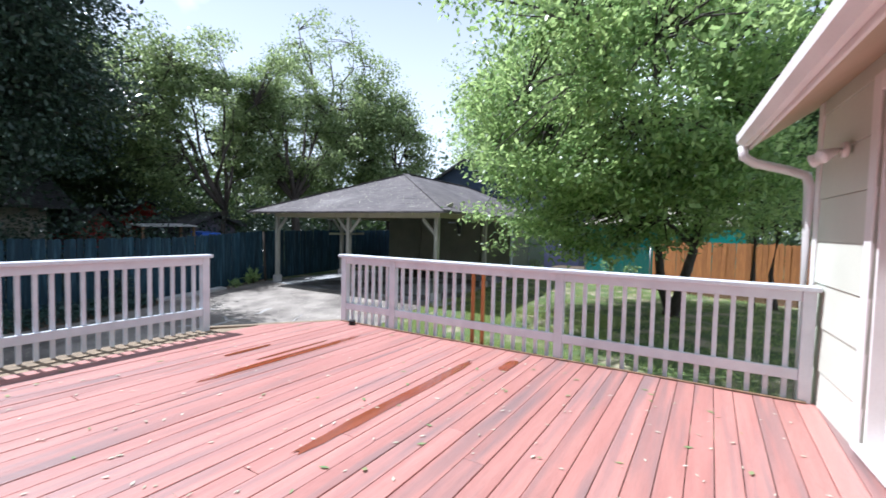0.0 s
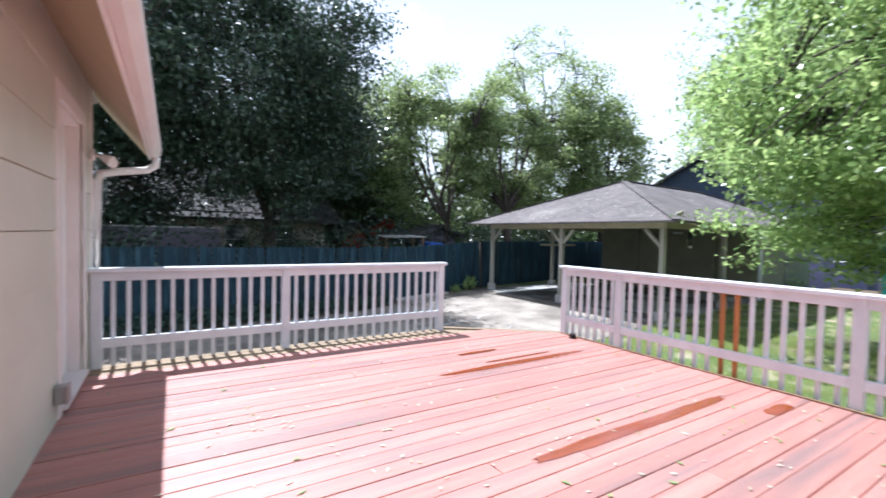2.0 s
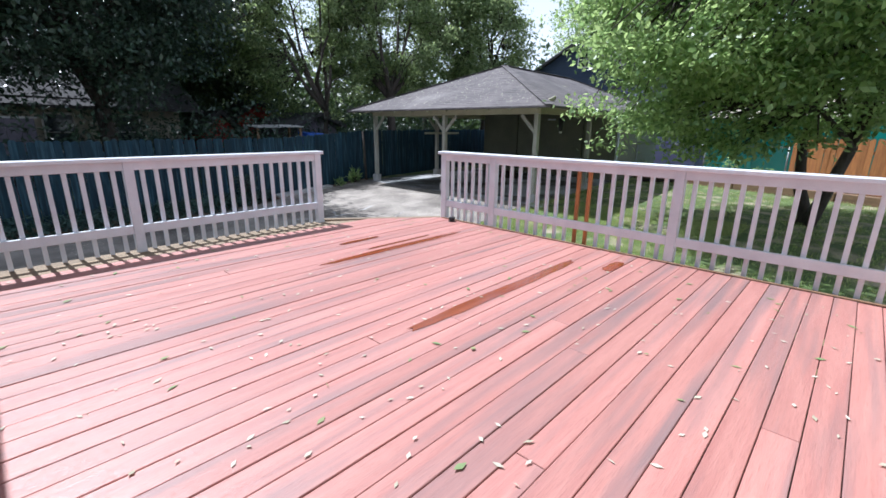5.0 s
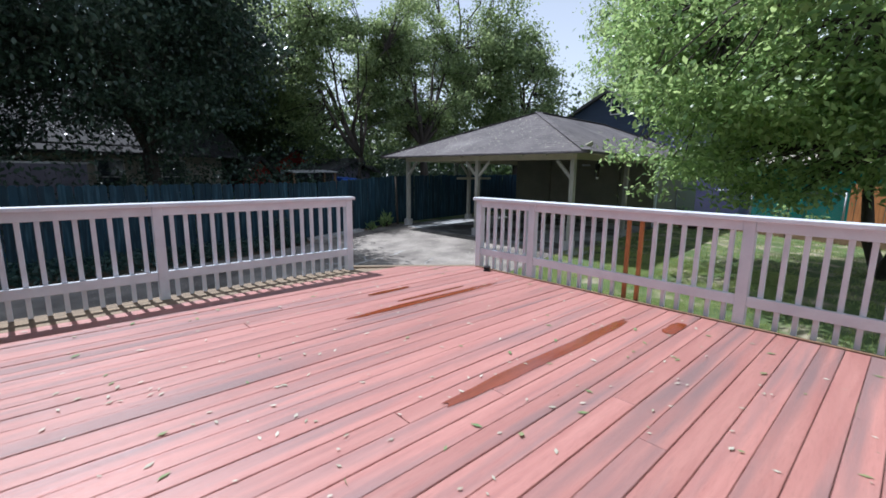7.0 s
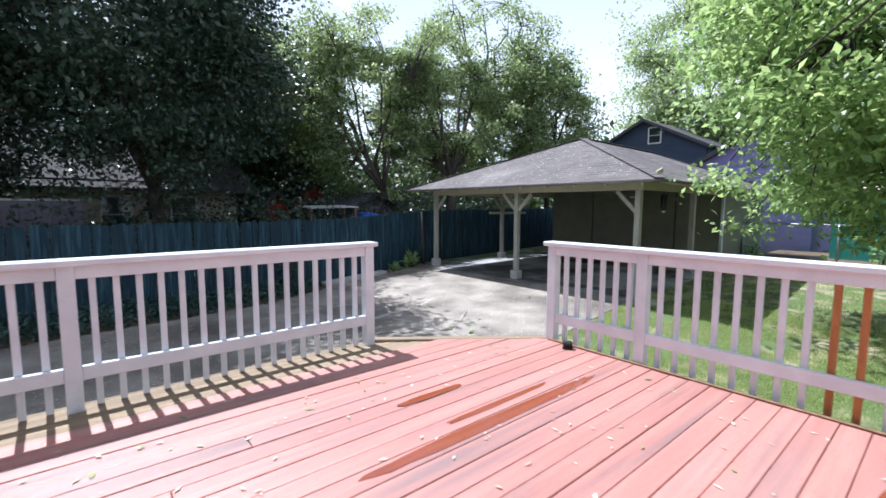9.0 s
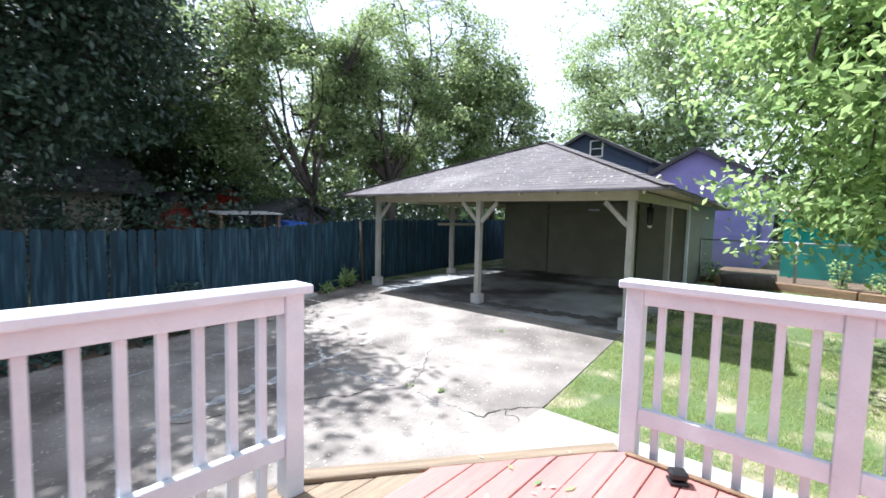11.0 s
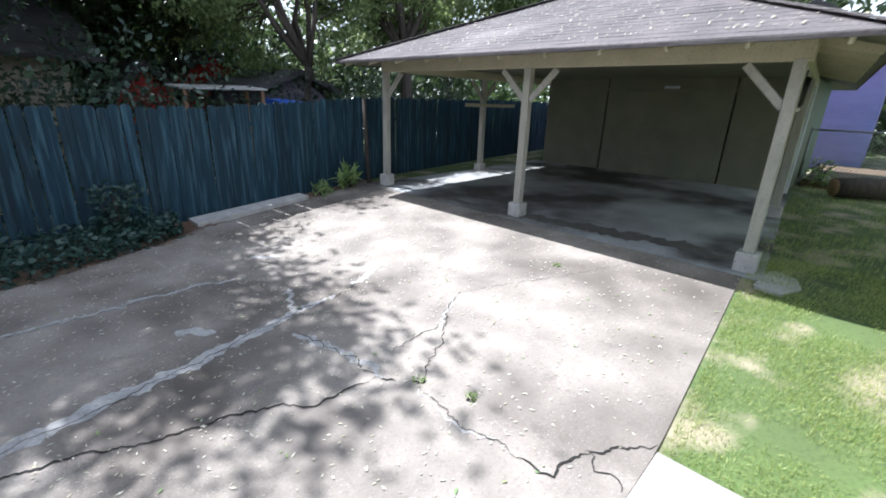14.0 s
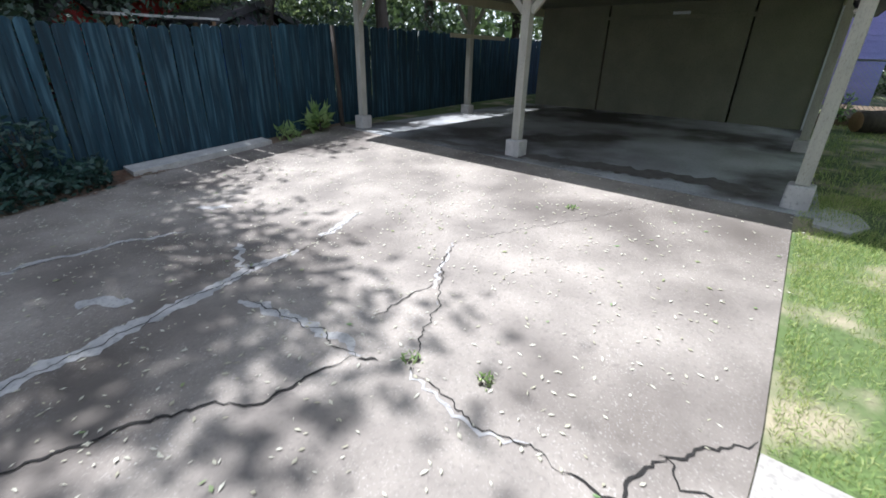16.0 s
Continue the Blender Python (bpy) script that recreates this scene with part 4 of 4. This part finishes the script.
def tree(label, place, trunk_h, trunk_r, centre, radii, clusters, per, leaf, mat, seed, spread=0.42, lean=(0, 0), stems=1, low=-1.0, gap=-0.12, gap_size=0.55, skirt=0.0, group="yard trees"):
    """Tapered trunk, curved limbs out to the leaf clusters, and a crown with an uneven outline and gaps."""
    rng = np.random.default_rng(seed)
    t = empty("tree", *place)
    c, r = np.array(centre), np.array(radii)
    pts = []
    while len(pts) < clusters:
        v = rng.normal(size=3)
        v /= np.linalg.norm(v)
        q = v * (rng.uniform(0.25, 1.0) ** 0.45)
        wob = 0.80 + 0.34 * noise.noise(Vector(v * 1.9 + seed)) + 0.16 * noise.noise(Vector(v * 5.0 + seed))
        if q[2] < low + skirt * max(0.0, 0.15 - q[1]):
            continue
        p = c + q * r * wob
        if noise.noise(Vector(p * gap_size + seed * 3)) + 0.4 * noise.noise(Vector(p * gap_size * 2.3 + seed)) < gap:
            continue
        pts.append(p)
    pts = np.array(pts)
    vs, fs = [], []

    def add(points, rad, sides):
        v, f = tube_data(points, rad, sides)
        o = len(vs)
        vs.extend(v)
        fs.extend(tuple(i + o for i in face) for face in f)

    forks = []
    for s in range(stems):
        ang = 2 * math.pi * s / stems + seed
        off = 0.25 * (stems > 1)
        base = Vector((math.cos(ang) * off * 0.4, math.sin(ang) * off * 0.4, -0.1))
        top = Vector((lean[0] + math.cos(ang) * off * 3, lean[1] + math.sin(ang) * off * 3, trunk_h))
        mid = base.lerp(top, 0.5) + Vector((rng.normal() * 0.1, rng.normal() * 0.1, 0))
        rr = trunk_r / stems ** 0.5
        add([base, base + Vector((0, 0, 0.25)), mid, top], [rr * 1.5, rr * 1.08, rr * 0.9, rr * 0.72], 10)
        forks.append((top, rr * 0.7))
    limbs = []
    n_limb = 9
    for k in range(n_limb):
        fork, fr = forks[k % stems]
        ang = 2 * math.pi * k / n_limb + rng.normal() * 0.3
        el = rng.uniform(0.1, 0.95)
        tgt = Vector(c + np.array([math.cos(ang) * math.cos(el) * r[0], math.sin(ang) * math.cos(el) * r[1], math.sin(el) * r[2]]) * 0.62)
        path = []
        for i in range(6):
            u = i / 5
            p = fork.lerp(tgt, u) + Vector((rng.normal(), rng.normal(), rng.normal())) * 0.12 * (0 < i) * max(r) * 0.25
            p.z += 0.12 * max(r) * math.sin(math.pi * u) * 0.6
            path.append(p)
        add(path, [max(0.02, fr * (0.62 - 0.5 * i / 5)) for i in range(6)], 7)
        limbs += path[1:]
    LP = np.array([tuple(p) for p in limbs])
    for p in pts[::2]:
        j = np.argmin(((LP - p) ** 2).sum(1))
        a, b = Vector(LP[j]), Vector(p)
        add([a, a.lerp(b, 0.5) + Vector((0, 0, 0.08 * (b - a).length)), b], [0.028, 0.018, 0.007], 4)
    from_faces("trunk", M_BARK, vs, fs, t, smooth=True)
    P = np.repeat(pts, per, 0) + rng.normal(size=(len(pts) * per, 3)) * np.array([spread, spread, spread * 0.42])
    leaf_sheet("crown", mat, P, leaf, rng, t)
    return tagged(t, label, "tree", group=group)


G = -0.8
tree("large dark live oak with dense small leaves", (-1.85, 12.1, G), 2.6, 0.30, (-0.75, -0.2, 7.1), (5.8, 5.3, 5.9), 1600, 62, 0.15, M_OAK, 3, 0.38, low=-0.85, gap=-0.34)
tree("large dark live oak with dense small leaves", (-11.0, 11.5, G), 2.8, 0.30, (0, 0, 7.0), (6.4, 5.5, 5.6), 700, 45, 0.22, M_OAK, 4, 0.48, low=-0.85)
tree("small dark evergreen tree beyond the blue fence", (-6.6, 12.6, G), 1.2, 0.1, (0, 0, 3.9), (2.6, 1.8, 3.0), 260, 60, 0.15, M_OAK, 21, 0.34)
tree("mid-green leafy tree behind the fence", (6.4, 13.2, G), 2.7, 0.19, (-0.9, 1.6, 6.0), (5.2, 3.7, 5.3), 700, 66, 0.15, M_ASH, 5, 0.27, gap=0.09, gap_size=0.62, low=-0.8)
tree("mid-green leafy tree behind the carport", (9.5, 12.6, G), 3.4, 0.26, (1.2, 1.6, 6.8), (5.0, 3.7, 4.8), 660, 66, 0.15, M_ASH, 6, 0.27, gap=0.09, gap_size=0.62)
tree("tall sparse pecan tree against the sky", (14.5, 15.5, G), 6.0, 0.22, (0, 0.5, 10.6), (4.8, 4.8, 6.2), 190, 46, 0.19, M_ASH, 7, 0.31, gap=0.16, gap_size=0.8)
tree("tall light green tree behind the neighbouring houses", (32.0, 9.0, G), 6.0, 0.35, (0, 0, 11.6), (7.6, 9.2, 7.4), 680, 60, 0.27, M_LIME, 9, 0.62, gap=0.03, gap_size=0.45)
tree("bright green mulberry tree on the lawn", (6.9, -3.8, -0.55), 1.6, 0.17, (-0.9, 0.95, 4.3), (4.7, 4.4, 4.6), 1350, 80, 0.125, M_MUL, 10, 0.27, gap=-0.05, gap_size=0.85, stems=2, low=-0.76, skirt=0.35)
tree("green tree beyond the orange fence", (16.5, -8.5, -0.45), 2.5, 0.22, (0, 0, 5.8), (5.2, 5.2, 5.0), 560, 50, 0.25, M_FAR, 11, 0.5)
tree("dark leafy tree beyond the blue fence", (2.6, 19.5, G), 2.4, 0.25, (0, 0, 6.2), (5.0, 4.2, 5.6), 620, 50, 0.24, M_FAR, 12, 0.5)
tree("dark leafy tree beyond the blue fence", (16.2, 12.2, G), 2.8, 0.25, (0, 0, 6.6), (3.6, 2.7, 5.2), 560, 52, 0.2, M_ASH, 13, 0.4)
for k, (x, y) in enumerate(((9.3, -5.5), (9.4, -5.98))):
    tree("slim young tree near the orange fence", (x, y, -0.55), 1.9, 0.065, (0, 0, 2.9), (0.9, 0.9, 1.2), 40, 30, 0.12, M_MUL, 30 + k, 0.22)

# far woods close the horizon
rng2 = np.random.default_rng(77)
far = []
for k in range(900):
    a = rng2.uniform(-0.35, 2.35)
    d = rng2.uniform(27, 40)
    hgt = rng2.uniform(3, 9.0) * (0.75 + 0.25 * math.sin(a * 7))
    far.append((math.cos(a) * d, math.sin(a) * d, rng2.uniform(-0.3, 1.0) * hgt))
P = np.repeat(np.array(far), 46, 0) + rng2.normal(size=(900 * 46, 3)) * np.array([1.5, 1.5, 1.2])
woods = leaf_sheet("far_woods", M_FAR, P, 0.55, rng2, None, aspect=0.6)
tagged(woods, "distant green woods closing the horizon", "woods")

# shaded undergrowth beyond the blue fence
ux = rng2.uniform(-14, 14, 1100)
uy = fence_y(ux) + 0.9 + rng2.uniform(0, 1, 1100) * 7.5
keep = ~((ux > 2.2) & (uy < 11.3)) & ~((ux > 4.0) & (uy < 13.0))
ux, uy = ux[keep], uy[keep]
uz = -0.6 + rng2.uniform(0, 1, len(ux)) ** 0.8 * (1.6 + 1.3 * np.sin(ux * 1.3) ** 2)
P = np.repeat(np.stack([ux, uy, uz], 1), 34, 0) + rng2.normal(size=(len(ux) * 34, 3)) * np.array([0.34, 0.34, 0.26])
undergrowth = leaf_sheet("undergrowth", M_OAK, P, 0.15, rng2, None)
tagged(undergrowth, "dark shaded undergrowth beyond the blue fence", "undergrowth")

# dense thicket behind the neighbours' sheds
tx, ty = rng2.uniform(-1, 19, 620), rng2.uniform(18.8, 23, 620)
tz = rng2.uniform(-0.6, 5.2, 620) * (0.75 + 0.25 * np.sin(tx * 1.1))
P = np.repeat(np.stack([tx, ty, tz], 1), 30, 0) + rng2.normal(size=(620 * 30, 3)) * np.array([0.6, 0.6, 0.45])
tagged(leaf_sheet("thicket", M_FAR, P, 0.34, rng2, None, aspect=0.6), "dense dark green thicket behind the sheds", "thicket")

# ---- plants by the fence ----
rng3 = np.random.default_rng(15)


def patch(name, label, cat, x0, x1, y_of, n, size, mat, h, aspect=0.5):
    x = rng3.uniform(x0, x1, n)
    pts = np.array([(a, *y_of(a)) for a in x])
    y = pts[:, 1] + (pts[:, 2] - pts[:, 1]) * rng3.uniform(0, 1, n)
    z = np.array([ground_z(a, 0) for a in x]) + rng3.uniform(0.0, 1, n) ** 1.3 * h
    ob = leaf_sheet(name, mat, np.stack([x, y, z], 1), size, rng3, None, droop=-0.1, aspect=aspect)
    return tagged(ob, label, cat)


patch("groundcover", "low blue-green groundcover spilling along the driveway edge", "groundcover", -7.0, 1.1, lambda a: (drive_left(a) - 0.02, fence_y(a) - 0.1), 9000, 0.085, M_IVY, 0.26)


def shrub(label, place, n, size, h, r, mat, blades=False):
    s = empty("shrub", *place)
    vs, fs = [], []
    for k in range(7):
        a = rng3.uniform(0, 6.28)
        v, f = tube_data([(0, 0, -0.03), (math.cos(a) * r * 0.4, math.sin(a) * r * 0.4, h * 0.5), (math.cos(a) * r * 0.8, math.sin(a) * r * 0.8, h * 0.9)], [0.012, 0.008, 0.004], 5)
        o = len(vs)
        vs += v
        fs += [tuple(i + o for i in q) for q in f]
    from_faces("stem", M_BARK, vs, fs, s)
    ang, rad = rng3.uniform(0, 6.28, n), np.sqrt(rng3.uniform(0, 1, n)) * r
    P = np.stack([np.cos(ang) * rad, np.sin(ang) * rad, rng3.uniform(0.05, 1, n) * h], 1)
    leaf_sheet("leaves", mat, P, size, rng3, s, droop=-0.5 if blades else 0.1, aspect=0.3 if blades else 0.5)
    return tagged(s, label, "shrub", group="fence plants")


shrub("leafy green shrub against the blue fence", (0.45, 8.05, -0.78), 420, 0.09, 0.75, 0.32, M_IVY)
shrub("strappy green plant by the blue fence", (4.45, 8.5, -0.62), 60, 0.30, 0.30, 0.16, M_MUL, True)
shrub("strappy green plant by the blue fence", (3.75, 8.42, -0.66), 60, 0.16, 0.16, 0.16, M_MUL, True)
shrub("low green weed by the chain-link fence", (12.9, 1.7, -0.45), 130, 0.12, 0.6, 0.25, M_MUL)
shrub("low green weed by the chain-link fence", (13.0, -1.2, -0.36), 130, 0.12, 0.75, 0.22, M_MUL)
shrub("low green weed by the chain-link fence", (13.0, -2.0, -0.36), 110, 0.12, 0.5, 0.3, M_MUL)
for px, py in ((1.34, 2.52), (1.22, 2.9), (3.8, 3.3)):
    shrub("small grass tuft growing in a driveway crack", (px, py, ground_z(px, py)), 26, 0.04, 0.008, 0.05, M_MUL, True)


# ---- lawn blades and litter ----
def blades(name, label, x0, x1, y0, y1, n, h, keep):
    x, y = rng3.uniform(x0, x1, n), rng3.uniform(y0, y1, n)
    ok = np.array([keep(a, b) and noise.noise(Vector((a * 1.5, b * 1.5, 3.0))) + 0.25 * noise.noise(Vector((a * 4, b * 4, 1.0))) > -0.16 + 0.6 * (rng3.uniform() - 0.5) for a, b in zip(x, y)])
    x, y = x[ok], y[ok]
    z = np.array([ground_z(a, 0) - 0.012 for a in x])
    ob = leaf_sheet(name, M_GRASS, np.stack([x, y, z], 1), h, rng3, None, droop=-1.0, aspect=0.10)
    return tagged(ob, label, "grass")


blades("lawn_grass", "patchy sunlit green lawn grass", 1.8, 6.0, -3.0, 1.9, 150000, 0.04, lambda a, b: b < 1.40 + 0.07 * max(0, a - 1.8))
blades("lawn_grass", "patchy sunlit green lawn grass", 0.1, 12.8, -6.6, 1.9, 60000, 0.07, lambda a, b: b < 1.40 + 0.07 * max(0, a - 1.8) and (a > 5.5 or b < -2.6))


def litter(name, label, mat, n, x0, x1, y0, y1, z_of, size, keep=None):
    x, y = rng3.uniform(x0, x1, n), rng3.uniform(y0, y1, n)
    if keep:
        ok = np.array([keep(a, b) for a, b in zip(x, y)])
        x, y = x[ok], y[ok]
    z = np.array([z_of(a, b) + 0.006 for a, b in zip(x, y)])
    ob = leaf_sheet(name, mat, np.stack([x, y, z], 1), size, rng3, None, droop=0.0, aspect=0.42)
    co = np.empty(len(ob.data.vertices) * 3, dtype=np.float32)
    ob.data.vertices.foreach_get("co", co)
    co = co.reshape(-1, 4, 3)
    foot = np.array([[z_of(float(v[0]), float(v[1])) for v in q] for q in co])
    co[:, :, 2] = foot + 0.006 + np.abs(co[:, :, 2] - co[:, :1, 2]) * 0.12
    ob.data.vertices.foreach_set("co", co.ravel())
    return tagged(ob, label, "fallen leaves")


def on_drive(a, b):
    return 1.5 < b < drive_left(a)


litter("fallen_leaves", "small pale leaf bits scattered on the deck", M_LITTER, 420, -5.2, -0.2, -5.1, 0.6, lambda a, b: 0.0, 0.045)
litter("fallen_leaves", "small green leaves scattered on the deck", M_LITTERG, 90, -5.2, -0.2, -5.1, 0.6, lambda a, b: 0.0, 0.06)
litter("fallen_leaves", "small pale leaf bits scattered on the driveway", M_LITTER, 9000, -4, 5, 1.5, 8.4, ground_z, 0.036, lambda a, b: on_drive(a, b) and rng3.uniform() < 0.25 + 0.75 * (b - 1.5) / 5)
litter("fallen_leaves", "small green leaves scattered on the driveway", M_LITTERG, 160, -4, 5, 1.5, 8.0, ground_z, 0.05, on_drive)


litter("fallen_leaves", "dry brown leaves heaped beside the concrete slab", M_LITTERB, 420, 0.7, 1.75, 7.3, 8.3, lambda a, b: ground_z(a, b) + 0.01, 0.08, lambda a, b: b > drive_left(a) - 0.1)


def roof_z(a, b):
    return EZ + (a - 4.42) * (3.24 - EZ) / (7.75 - 4.42) + 0.012


litter("fallen_leaves", "pale leaf bits lying on the carport shingles", M_LITTER, 1100, 4.6, 7.6, 1.2, 8.4, roof_z, 0.055,
       lambda a, b: 0.95 + (a - 4.42) * 1.13 < b < 8.7 - (a - 4.42) * 1.24)
